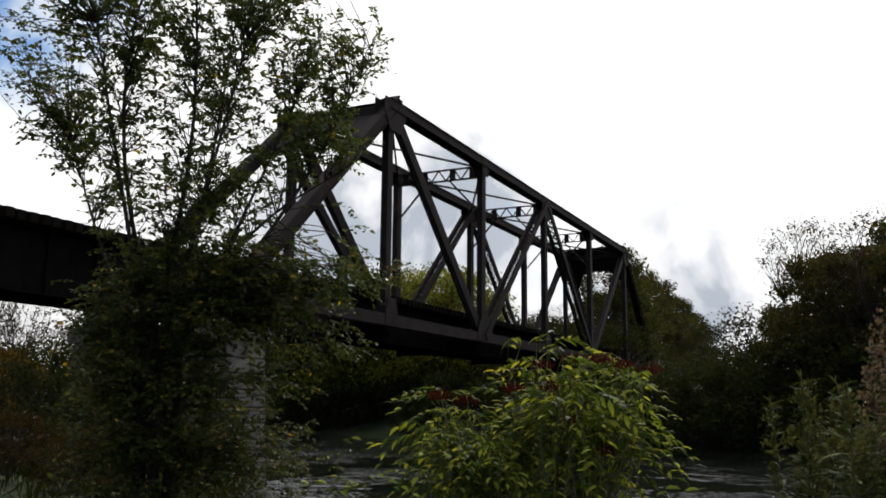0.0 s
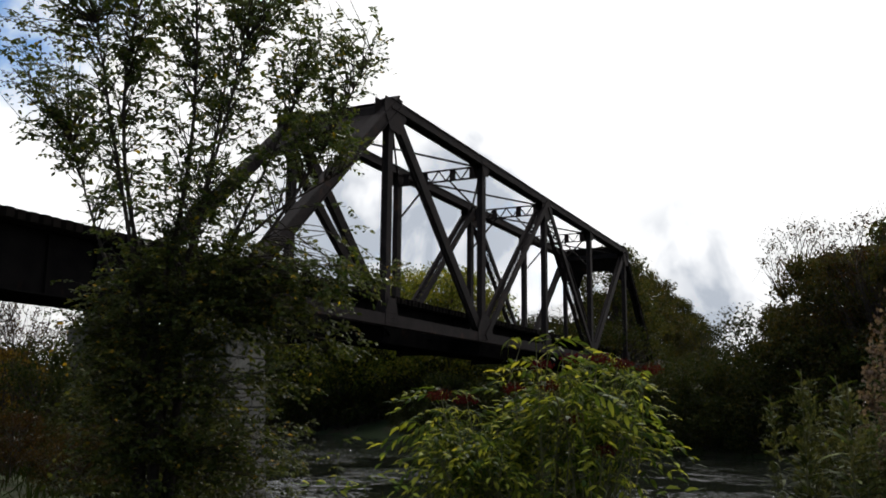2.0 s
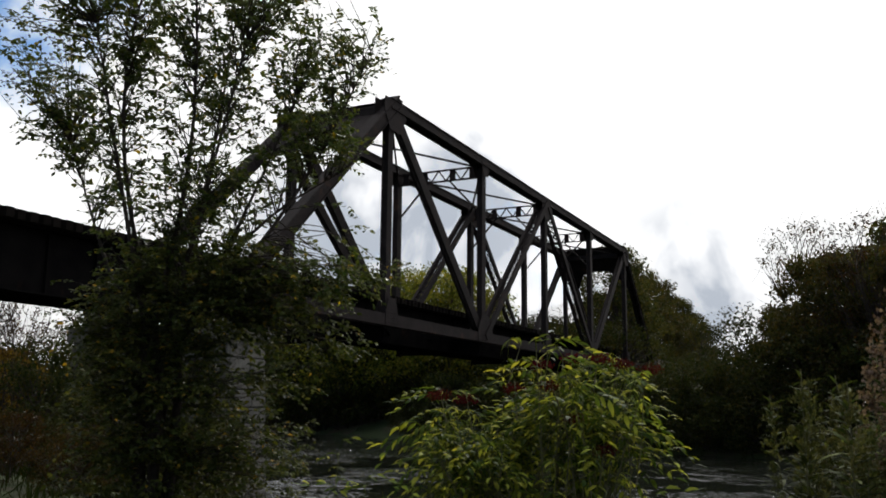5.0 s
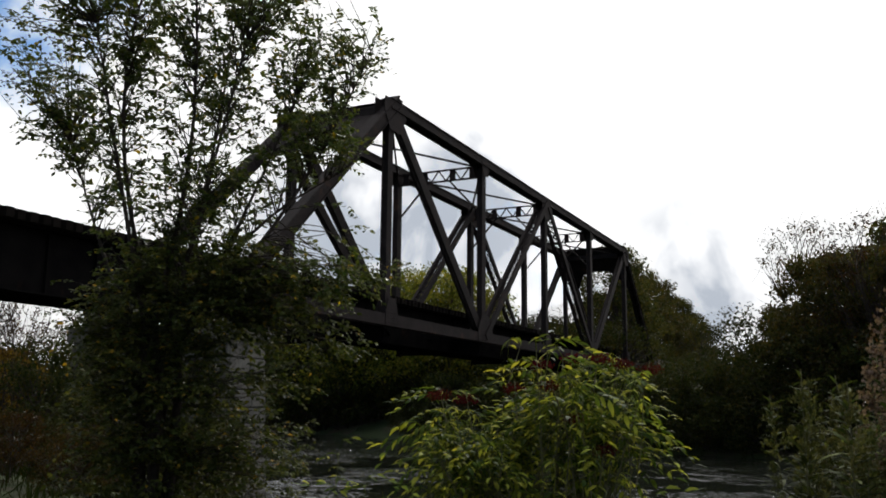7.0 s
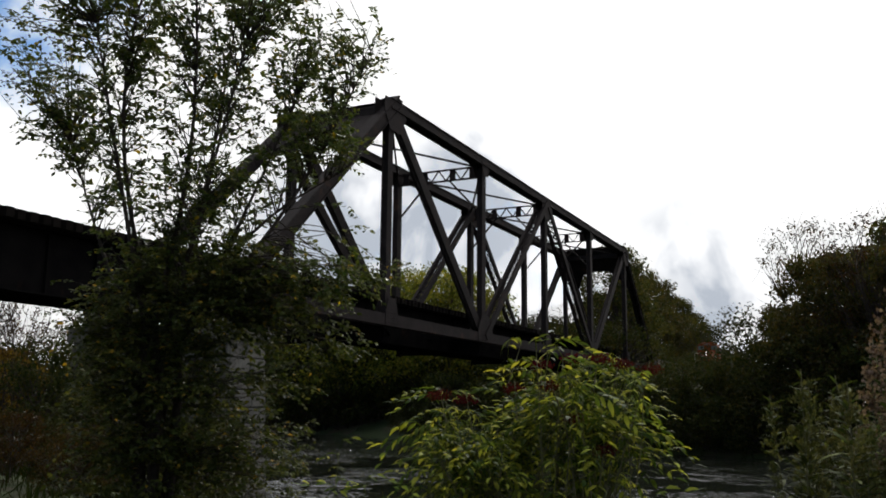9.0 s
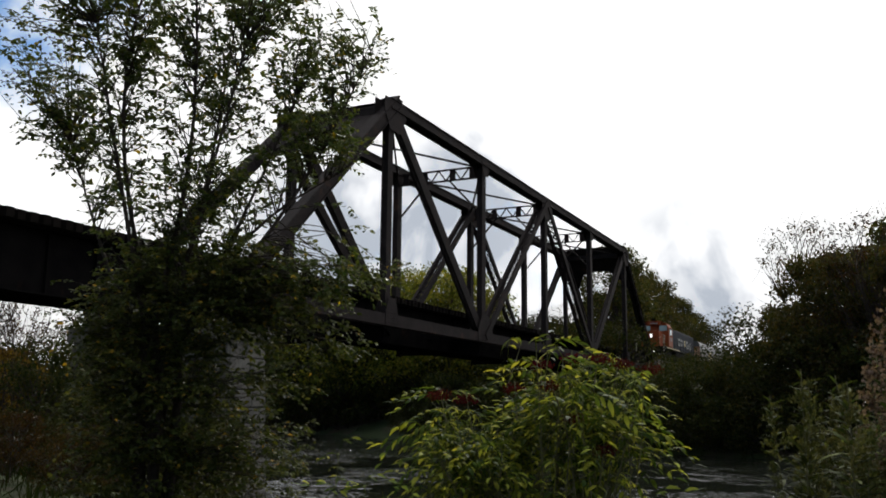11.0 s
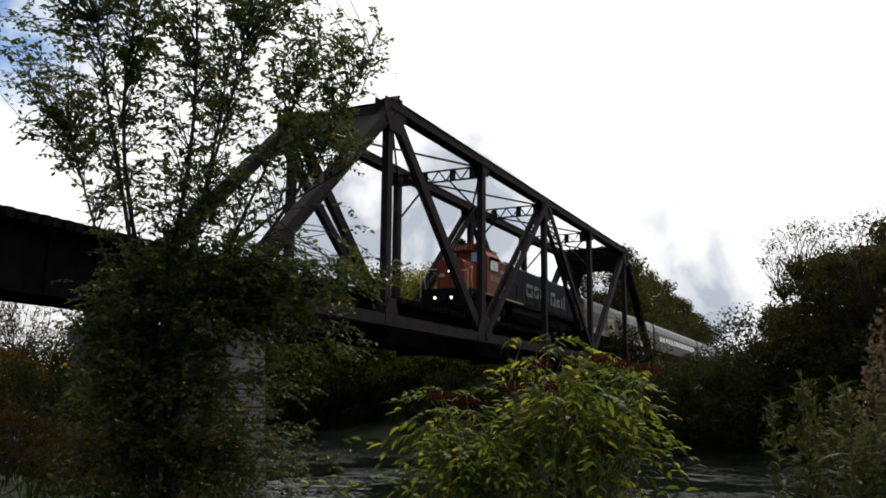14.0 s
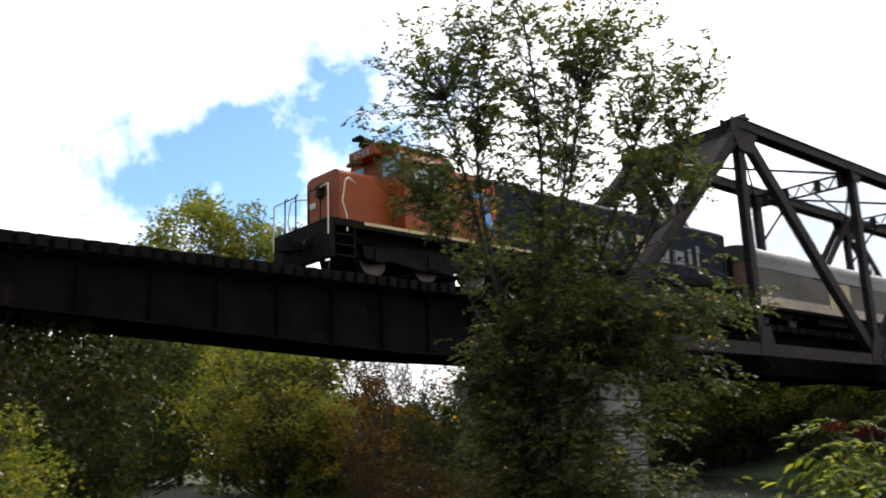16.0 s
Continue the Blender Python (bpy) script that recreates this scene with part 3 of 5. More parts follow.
def rails_and_ties(parent, x0, x1, z, pitch):
    rng = random.Random(5)
    m = Mesh()
    m.box((-0.12, -1.62, 0), (0.12, 1.62, 0.27))
    me = m.mesh("tie")
    me.materials.append(TIMBER)
    n = int((x1 - x0) / pitch)
    for i in range(n):
        part("tie", me, TIMBER, parent, at=pose(x0 + 0.15 + i * pitch + rng.uniform(-0.02, 0.02), HALF + rng.uniform(-0.05, 0.05), z + rng.uniform(-0.008, 0.008), 0, 0, rng.uniform(-0.8, 0.8)))
    for y in (-0.75, 0.75):
        m = Mesh()
        m.prism([(HALF + y - 0.07, z + 0.272), (HALF + y + 0.07, z + 0.272), (HALF + y + 0.07, z + 0.28), (HALF + y + 0.012, z + 0.29), (HALF + y + 0.012, z + 0.37), (HALF + y + 0.036, z + 0.38),
                 (HALF + y + 0.036, z + 0.41), (HALF + y - 0.036, z + 0.41), (HALF + y - 0.036, z + 0.38), (HALF + y - 0.012, z + 0.37), (HALF + y - 0.012, z + 0.29), (HALF + y - 0.07, z + 0.28)], "x", x0, x1)
        part("rail", m, RAIL, parent, "worn steel rail")
    for y in (-1.12, 1.12):
        x = x0
        while x < x1:
            e = min(x1, x + 4.8)
            m = Mesh()
            m.box((x, HALF + y - 0.09, z + 0.272), (e - 0.015, HALF + y + 0.09, z + 0.36))
            part("guard_timber", m, TIMBER, parent)
            x = e


make_truss()

SPAN_END = -34.0


def belly(x):
    """The lower edge of the girders: deepest towards the river."""
    return -0.70 + 0.048 * min(13.0, max(0.0, -7.0 - x))


def make_girder_span():
    top = thing("plate_girder_span", BRIDGE, "black riveted steel plate girder approach span", "bridge")
    x0, x1 = SPAN_END + 0.5, -0.75
    for y in (HALF - 1.0, HALF + 1.0):
        m = Mesh()
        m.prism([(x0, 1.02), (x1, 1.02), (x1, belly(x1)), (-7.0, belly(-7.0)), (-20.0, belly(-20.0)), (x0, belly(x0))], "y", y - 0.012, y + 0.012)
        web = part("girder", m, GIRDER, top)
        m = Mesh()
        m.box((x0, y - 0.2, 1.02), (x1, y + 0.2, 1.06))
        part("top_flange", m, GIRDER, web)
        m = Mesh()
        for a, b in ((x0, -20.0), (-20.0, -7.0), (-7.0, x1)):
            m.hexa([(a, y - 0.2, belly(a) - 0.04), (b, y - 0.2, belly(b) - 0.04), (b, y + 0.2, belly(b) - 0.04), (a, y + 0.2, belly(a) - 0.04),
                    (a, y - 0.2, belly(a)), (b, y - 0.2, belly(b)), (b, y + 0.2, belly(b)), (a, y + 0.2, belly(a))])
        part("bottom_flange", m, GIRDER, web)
        for a, b in ((x0, x0 + 0.6), (x1 - 0.3, x1)):
            m = Mesh()
            m.box((a, y - 0.24, -1.1), (b, y + 0.24, -0.96))
            m.box((a + 0.04, y - 0.17, -0.96), (b - 0.04, y + 0.17, belly((a + b) / 2) - 0.04))
            part("bearing", m, GIRDER, top)
        n = 19
        for i in range(n + 1):
            x = x0 + 0.1 + (x1 - x0 - 0.2) * i / n
            m = Mesh()
            for e in (-1, 1):
                m.box((x - 0.012, min(y + e * 0.014, y + e * 0.12), belly(x) + 0.005), (x + 0.012, max(y + e * 0.014, y + e * 0.12), 1.018))
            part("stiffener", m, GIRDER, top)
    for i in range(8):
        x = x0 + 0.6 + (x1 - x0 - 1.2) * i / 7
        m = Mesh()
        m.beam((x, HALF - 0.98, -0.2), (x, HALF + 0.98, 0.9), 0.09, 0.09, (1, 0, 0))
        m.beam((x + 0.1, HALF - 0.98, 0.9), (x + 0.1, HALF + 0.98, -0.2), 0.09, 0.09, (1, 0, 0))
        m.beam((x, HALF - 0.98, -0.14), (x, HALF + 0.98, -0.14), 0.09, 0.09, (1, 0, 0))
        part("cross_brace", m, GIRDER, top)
    rails_and_ties(top, SPAN_END + 0.3, 0.1, 1.07, 0.38)


make_girder_span()


def make_track_bed():
    """Ballasted track on the embankments beyond the spans."""
    for x0, x1 in ((6 * PANEL + 0.2, 330.0), (-150.0, SPAN_END)):
        top = thing("railway_track", BRIDGE, "ballasted single railway track on an embankment", "railway track", kind="structure")
        m = Mesh()
        m.prism([(HALF - 2.4, 0.7), (HALF + 2.4, 0.7), (HALF + 1.7, 1.24), (HALF - 1.7, 1.24)], "x", x0, x1)
        part("ballast", m, BALLAST, top)
        rails_and_ties(top, x0, min(x1, x0 + 40) if x0 > 0 else x1, 1.08, 0.6)


make_track_bed()


def make_pier(s, label, bottom, name="stone_pier"):
    top = thing(name, BRIDGE @ pose(s, HALF, 0), label, "bridge pier")
    rng = random.Random(int(s) + 7)
    thick, long = 1.8, WIDE + 1.5
    z_top = -1.1
    core = Mesh()
    core.box((-thick / 2 + 0.06, -long / 2 + 0.06, bottom), (thick / 2 - 0.06, long / 2 - 0.06, z_top - 0.5))
    part("core", core, MORTAR, top)
    cap = Mesh()
    cap.box((-thick / 2 - 0.15, -long / 2 - 0.15, z_top - 0.5), (thick / 2 + 0.15, long / 2 + 0.15, z_top))
    part("coping", cap, STONE, top, "pale stone coping slab", bevel=0.03)
    for y in (-HALF, HALF):
        b = Mesh()
        b.box((-0.9, y - 0.35, z_top), (0.9, y + 0.35, z_top + 0.5 if s > 1 else -0.28))
        part("bearing", b, STEEL, top)
    meshes = {}
    z = z_top - 0.51
    row = 0
    while z > bottom + 0.2:
        h = (0.55, 0.48, 0.52)[row % 3]
        grow = 0.018 * row
        for face in range(4):
            length = long if face % 2 else thick
            wide = thick if face % 2 else long
            n = 5 if face % 2 else 2
            start = -length / 2 - grow
            cuts = [0.0]
            for k in range(1, n):
                cuts.append((k + (0.5 if row % 2 else 0.0) * (1 if k < n else 0) + rng.uniform(-0.12, 0.12)) / (n + (0.5 if row % 2 else 0.0)))
            cuts.append(1.0)
            for a, b in zip(cuts, cuts[1:]):
                w = round((b - a) * (length + 2 * grow) * 20) / 20 - 0.02
                key = (w, h)
                if key not in meshes:
                    st = Mesh()
                    st.box((-w / 2, -0.15, -h / 2 + 0.012), (w / 2, 0.15, h / 2 - 0.012))
                    bm = bmesh.new()
                    bm.from_mesh(st.mesh("stone"))
                    bmesh.ops.bevel(bm, geom=list(bm.edges), offset=0.035, segments=1, affect="EDGES")
                    for v in bm.verts:
                        v.co += Vector((0, 0.03 * noise.noise(v.co * 3 + Vector((w, h, 0)) * 7), 0))
                    me = bpy.data.meshes.new("stone")
                    bm.to_mesh(me)
                    bm.free()
                    me.materials.append(STONE)
                    meshes[key] = me
                c = start + (a + b) / 2 * (length + 2 * grow)
                e = wide / 2 + grow - 0.12 + rng.uniform(-0.015, 0.02)
                m = {0: pose(c, -e, z - h / 2), 1: pose(e, c, z - h / 2, 0, 0, 90), 2: pose(c, e, z - h / 2), 3: pose(-e, c, z - h / 2, 0, 0, 90)}[face]
                part("stone", meshes[key], STONE, top, at=m)
        z -= h
        row += 1


make_pier(0.0, "weathered grey limestone block pier beside the river", -8.2)
make_pier(6 * PANEL, "grey stone block pier on the wooded far bank", -7.0)
make_pier(SPAN_END, "grey stone abutment at the end of the girder span", -6.0, "stone_abutment")


# ---- the train ----
def wheelset(parent, x, radius=0.48):
    for y in (-0.75, 0.75):
        m = Mesh()
        m.tube([(x, y - 0.07, radius), (x, y + 0.07, radius)], [radius, radius], 20)
        k = 1 if y > 0 else -1
        m.tube([(x, y - k * 0.07, radius), (x, y - k * 0.10, radius)], [radius + 0.03, radius + 0.03], 20)
        part("wheel", m, WHEEL, parent)
    m = Mesh()
    m.tube([(x, -0.7, radius), (x, 0.7, radius)], [0.09, 0.09], 8)
    part("axle", m, WHEEL, parent)


def bogie(parent, x, base=2.7, radius=0.5, axles=2):
    for y in (-1.05, 1.05):
        m = Mesh()
        m.prism([(x - base / 2 - 0.6, 0.75), (x - base / 2 - 0.5, 0.42), (x - base / 2 + 0.5, 0.42), (x - 0.5, 0.28), (x + 0.5, 0.28), (x + base / 2 - 0.5, 0.42),
                 (x + base / 2 + 0.5, 0.42), (x + base / 2 + 0.6, 0.75), (x + 0.7, 0.92), (x - 0.7, 0.92)], "y", y - 0.08, y + 0.08)
        for dx in [-base / 2 + base * k / (axles - 1) for k in range(axles)]:
            m.box((x + dx - 0.18, y - 0.14, 0.35), (x + dx + 0.18, y + 0.14, 0.72))
        for dx in (-0.28, 0, 0.28):
            m.tube([(x + dx, y, 0.36), (x + dx, y, 0.8)], [0.1, 0.1], 8)
        part("bogie_frame", m, UNDER, parent)
    m = Mesh()
    m.box((x - 0.25, -1.0, 0.5), (x + 0.25, 1.0, 0.9))
    part("bolster", m, UNDER, parent)
    for k in range(axles):
        wheelset(parent, x - base / 2 + base * k / (axles - 1), radius)


def rounded(y, z0, z1, r, n=5):
    """Half-width y, from z0 up to a roof at z1 with shoulders of radius r; (y, z) points."""
    pts = [(-y, z0)]
    for k in range(n + 1):
        a = math.pi / 2 * k / n
        pts.append((-y + r - r * math.cos(a), z1 - r * 0.62 + r * 0.62 * math.sin(a)))
    return pts + [(-a, b) for a, b in reversed(pts)]


def rail_pipe(parent, pts, r=0.022, mat=None):
    m = Mesh()
    m.tube(pts, [r] * len(pts), 6)
    part("handrail", m, mat or WHITE, parent)


def make_locomotive():
    """Nose at x = 0, tail at x = 17.6; rails at z = 0."""
    loco = thing("locomotive", BRIDGE, "orange and dark blue diesel hood locomotive with lit headlights", "locomotive")
    DECK = 1.38
    m = Mesh()
    m.box((0.55, -1.5, DECK - 0.22), (21.35, 1.5, DECK))
    m.box((0.8, -0.9, DECK - 0.5), (21.1, 0.9, DECK - 0.22))
    part("underframe", m, UNDER, loco, bevel=0.01)
    for y in (-1.52, 1.52):
        m = Mesh()
        m.box((1.6, min(y, y * 1.008), DECK - 0.11), (9.0, max(y, y * 1.008), DECK - 0.02))
        part("sill_stripe", m, YELLOWEDGE, loco, "pale sill edge stripe")
    for x, k in ((0.0, 1), (21.9, -1)):
        m = Mesh()
        a, b = sorted((x + k * 0.45, x + k * 0.62))
        m.prism([(-1.5, 0.25), (1.5, 0.25), (1.5, DECK), (-1.5, DECK)], "x", a, b)
        for s in range(3):
            c, d = sorted((x + k * 0.3, x + k * 0.5))
            m.box((c, -1.3, 0.2 + 0.03 * s), (d, 1.3, 0.22 + 0.03 * s))
        part("pilot", m, UNDER, loco, bevel=0.01)
        for y in (-1.28, 1.28):
            m = Mesh()
            for s in range(4):
                c, d = sorted((x + k * 0.62, x + k * 1.25))
                m.box((c, y - 0.24, 0.3 + 0.3 * s), (d, y + 0.24, 0.34 + 0.3 * s))
            c, d = sorted((x + k * 1.25, x + k * 1.29))
            m.box((c, y - 0.24, 0.28), (d, y + 0.24, DECK - 0.22))
            part("steps", m, UNDER, loco)
        m = Mesh()
        c, d = sorted((x - k * 0.15, x + k * 0.55))
        m.box((c, -0.13, 0.66), (d, 0.13, 0.92))
        c, d = sorted((x - k * 0.25, x + k * 0.1))
        m.box((c, -0.17, 0.58), (d, 0.17, 1.0))
        part("coupler", m, UNDER, loco, bevel=0.03)
        # end railings and hoses
        for y in (-0.95, -0.35, 0.35, 0.95):
            rail_pipe(loco, [(x + k * 0.5, y, DECK), (x + k * 0.5, y, DECK + 1.02), (x + k * 0.56, y * 0.98, DECK + 1.08)], 0.024, UNDER)
        rail_pipe(loco, [(x + k * 0.5, -0.95, DECK + 0.98), (x + k * 0.5, -0.35, DECK + 0.98)], 0.02, UNDER)
        rail_pipe(loco, [(x + k * 0.5, 0.35, DECK + 0.98), (x + k * 0.5, 0.95, DECK + 0.98)], 0.02, UNDER)
        for y in (-0.6, -0.45, 0.45, 0.6):
            m = Mesh()
            m.tube([(x + k * 0.42, y, 0.95), (x + k * 0.25, y, 0.6), (x + k * 0.36, y, 0.35)], [0.03] * 3, 6)
            part("air_hose", m, UNDER, loco)
    # short hood
    m = Mesh()
    m.prism(rounded(0.86, DECK, 3.12, 0.3), "x", 1.2, 3.1)
    hood = part("short_hood", m, ORANGE, loco, "faded orange short hood", bevel=0.02)
    m = Mesh()
    m.box((1.14, -0.3, DECK + 0.05), (1.2, 0.3, DECK + 1.0))
    part("nose_door", m, ORANGE, hood, bevel=0.015)
    for z in (2.44, 2.64):
        m = Mesh()
        m.tube([(1.20, 0, z), (1.12, 0, z)], [0.13, 0.14], 12)
        part("headlight_ring", m, UNDER, hood)
        # open shell added to hide the glowing lens from the side
        m = Mesh()
        m.tube([(1.12, 0, z), (1.0, 0, z)], [0.09, 0.09], 12, False)
        m.tube([(1.0, 0, z), (1.12, 0, z)], [0.097, 0.097], 12, False)
        part("headlight_visor", m, UNDER, hood)
        m = Mesh()
        m.tube([(1.125, 0, z), (1.105, 0, z)], [0.075, 0.07], 12)
        part("headlight", m, HEADLIGHT, hood, "lit headlight")
    m = Mesh()
    for i in range(5):
        m.box((1.185, 0.36 + i * 0.08, 2.15), (1.199, 0.41 + i * 0.08, 2.33))
    part("number_bars", m, WHITE, hood)
    for y in (-0.5, 0.5):
        m = Mesh()
        m.box((0.36, y - 0.13, 0.70), (0.56, y + 0.13, 0.96))
        b = part("ditch_light_box", m, UNDER, loco)
        # added shell again, deep enough to cover this lens when seen side-on
        m = Mesh()
        m.tube([(0.36, y, 0.83), (0.24, y, 0.83)], [0.09, 0.09], 12, False)
        m.tube([(0.24, y, 0.83), (0.36, y, 0.83)], [0.097, 0.097], 12, False)
        part("light_visor", m, UNDER, b)
        m = Mesh()
        m.tube([(0.36, y, 0.83), (0.34, y, 0.83)], [0.075, 0.07], 12)
        part("ditch_light", m, HEADLIGHT, b, "lit ditch light")
    # cab
    m = Mesh()
    m.prism([(-1.5, DECK), (-1.5, 3.55), (-1.2, 4.02), (-0.55, 4.28), (0.55, 4.28), (1.2, 4.02), (1.5, 3.55), (1.5, DECK)], "x", 3.1, 5.2)
    cab = part("cab", m, ORANGE, loco, "orange cab with angled roof", bevel=0.02)
    m = Mesh()
    m.prism([(-1.3, 4.0), (-0.58, 4.295), (0.58, 4.295), (1.3, 4.0), (1.3, 4.05), (0.58, 4.34), (-0.58, 4.34), (-1.3, 4.05)], "x", 2.95, 5.3)
    part("cab_roof", m, ORANGE, cab, "orange roof panel overhanging the windscreens")
    for y in (-1.505, 1.505):
        k = 1 if y > 0 else -1
        m = Mesh()
        m.box((3.42, min(y, y + k * 0.03), 2.72), (4.72, max(y, y + k * 0.03), 3.42))
        part("window_frame", m, UNDER, cab)
        for a in (3.48, 4.1):
            m = Mesh()
            m.box((a, min(y + k * 0.028, y + k * 0.036), 2.78), (a + 0.56, max(y + k * 0.028, y + k * 0.036), 3.36))
            part("window_pane", m, GLASS, cab)
        m = Mesh()
        m.box((3.4, min(y, y + k * 0.2), 3.46), (4.8, max(y, y + k * 0.2), 3.49))
        part("sunshade", m, UNDER, cab)
        m = Mesh()
        for i in range(4):
            m.box((3.6 + i * 0.36, min(y, y + k * 0.004), 2.16), (3.84 + i * 0.36, max(y, y + k * 0.004), 2.5))
        part("number_bars", m, FADED, cab)
    for y0, y1 in ((-1.35, -0.5), (0.5, 1.35)):
        m = Mesh()
        m.box((3.07, y0, 3.22), (3.1, y1, 3.8))
        part("windscreen", m, GLASS, cab)
    m = Mesh()
    m.box((2.62, -0.66, 3.86), (3.12, 0.66, 4.2))
    box = part("number_board_box", m, ORANGE, cab, "number board housing under the roof overhang", bevel=0.03)
    m = Mesh()
    for i in range(4):
        m.box((2.612, -0.4 + i * 0.21, 3.93), (2.619, -0.26 + i * 0.21, 4.12))
    part("number_bars", m, FADED, box)
    m = Mesh()
    for y in (-0.16, 0.0, 0.16):
        m.tube([(2.45, y, 4.5), (2.62, y, 4.49), (2.95, y, 4.46)], [0.075, 0.04, 0.03], 8)
    m.box((2.7, -0.24, 4.32), (2.86, 0.24, 4.44))
    part("air_horn", m, UNDER, cab, "three-chime air horn")
    # long hood
    m = Mesh()
    m.prism(rounded(0.95, DECK, 3.85, 0.35), "x", 5.2, 21.3)
    hood = part("long_hood", m, DARKBLUE, loco, "dark blue long hood", bevel=0.02)
    m = Mesh()
    m.prism(rounded(0.962, DECK + 0.01, 3.862, 0.35), "x", 5.205, 7.4)
    part("orange_panel", m, ORANGE, hood, "orange paint behind the cab")
    for y in (-0.965, 0.965):
        k = 1 if y > 0 else -1
        m = Mesh()
        m.prism([(7.0, DECK + 0.5), (7.34, DECK + 0.5), (7.04, 2.82), (6.7, 2.82)], "y", min(y, y + k * 0.006), max(y, y + k * 0.006))
        part("blue_stripe", m, SKYBLUE, hood, "bright blue angled stripe")
        m = Mesh()
        m.prism([(6.1, 2.98), (7.0, 2.98), (7.1, 3.2), (6.2, 3.2)], "y", min(y, y + k * 0.006), max(y, y + k * 0.006))
        part("blue_stripe", m, SKYBLUE, hood, "bright blue angled stripe")
        # lettering as plain bars, in the place of the railway's name
        for x, wide, z0, z1 in ((11.1, 1.2, 2.1, 2.95), (12.6, 0.9, 2.15, 2.95), (13.8, 0.5, 2.25, 2.9), (16.1, 0.95, 2.0, 2.95), (17.35, 0.75, 2.0, 2.6), (18.4, 0.25, 2.0, 2.75), (19.0, 0.25, 2.0, 2.95)):
            m = Mesh()
            m.prism([(x, z0), (x + 0.24, z0), (x + 0.24, z1 - 0.24), (x + wide, z1 - 0.24), (x + wide, z1), (x, z1)] if wide > 0.6 else [(x, z0), (x + wide, z0), (x + wide, z1), (x, z1)],
                    "y", min(y, y + k * 0.005), max(y, y + k * 0.005))
            part("lettering_bar", m, FADED, hood)
            if wide > 0.6:
                m = Mesh()
                m.prism([(x + 0.3, z0), (x + wide, z0), (x + wide, z1 - 0.3), (x + wide - 0.24, z1 - 0.3), (x + wide - 0.24, z0 + 0.22), (x + 0.3, z0 + 0.22)], "y", min(y, y + k * 0.005), max(y, y + k * 0.005))
                part("lettering_bar", m, FADED, hood)
        m = Mesh()
        m.box((14.9, min(y, y + k * 0.005), 2.2), (15.5, max(y, y + k * 0.005), 2.9))
        part("logo_bar", m, YELLOWEDGE, hood)
        for i in range(16):
            m = Mesh()
            x = 9.2 + i * 0.7
            m.box((x, min(y * 0.985, y * 0.995), DECK + 0.15), (x + 0.62, max(y * 0.985, y * 0.995), DECK + 0.85))
            part("hood_door", m, DARKBLUE, hood)
    for x in (7.2, 15.4, 17.0, 18.6):
        m = Mesh()
        m.tube([(x, 0, 3.8), (x, 0, 4.0)], [0.5, 0.5], 18)
        part("roof_fan", m, UNDER, hood)
    m = Mesh()
    m.box((9.6, -0.2, 3.8), (10.4, 0.2, 4.08))
    part("exhaust_stack", m, UNDER, hood)
    m = Mesh()
    m.box((8.0, -0.7, 3.82), (9.2, 0.7, 3.98))
    part("roof_hatch", m, DARKBLUE, hood, bevel=0.04)
    # side handrails
    for y in (-1.46, 1.46):
        for x in [6.2 + 1.75 * i for i in range(9)]:
            rail_pipe(loco, [(x, y, DECK - 0.1), (x, y, DECK + 1.05)], 0.02, UNDER)
        rail_pipe(loco, [(6.2, y, DECK + 1.05), (20.3, y, DECK + 1.05)], 0.02, UNDER)
        k = 1 if y > 0 else -1
        rail_pipe(loco, [(0.42, y, DECK - 0.5), (0.42, y, DECK + 0.92), (0.46, y - k * 0.06, DECK + 0.97), (0.5, y - k * 0.5, DECK + 0.97)], 0.024, CREAM)
        rail_pipe(loco, [(1.05, y, DECK - 0.35), (1.05, y, DECK + 0.1), (0.9, y, DECK + 0.5), (1.0, y, DECK + 1.15), (1.15, y - k * 0.05, DECK + 1.25), (1.7, y - k * 0.5, DECK + 1.28)], 0.024, CREAM)
    # tank and running gear
    m = Mesh()
    m.prism([(-1.3, 1.1), (-1.35, 0.7), (-1.0, 0.3), (1.0, 0.3), (1.35, 0.7), (1.3, 1.1)], "x", 7.6, 13.6)
    part("fuel_tank", m, UNDER, loco, bevel=0.03)
    bogie(loco, 4.4, 4.0, 0.5, 3), bogie(loco, 17.4, 4.0, 0.5, 3)
    return loco


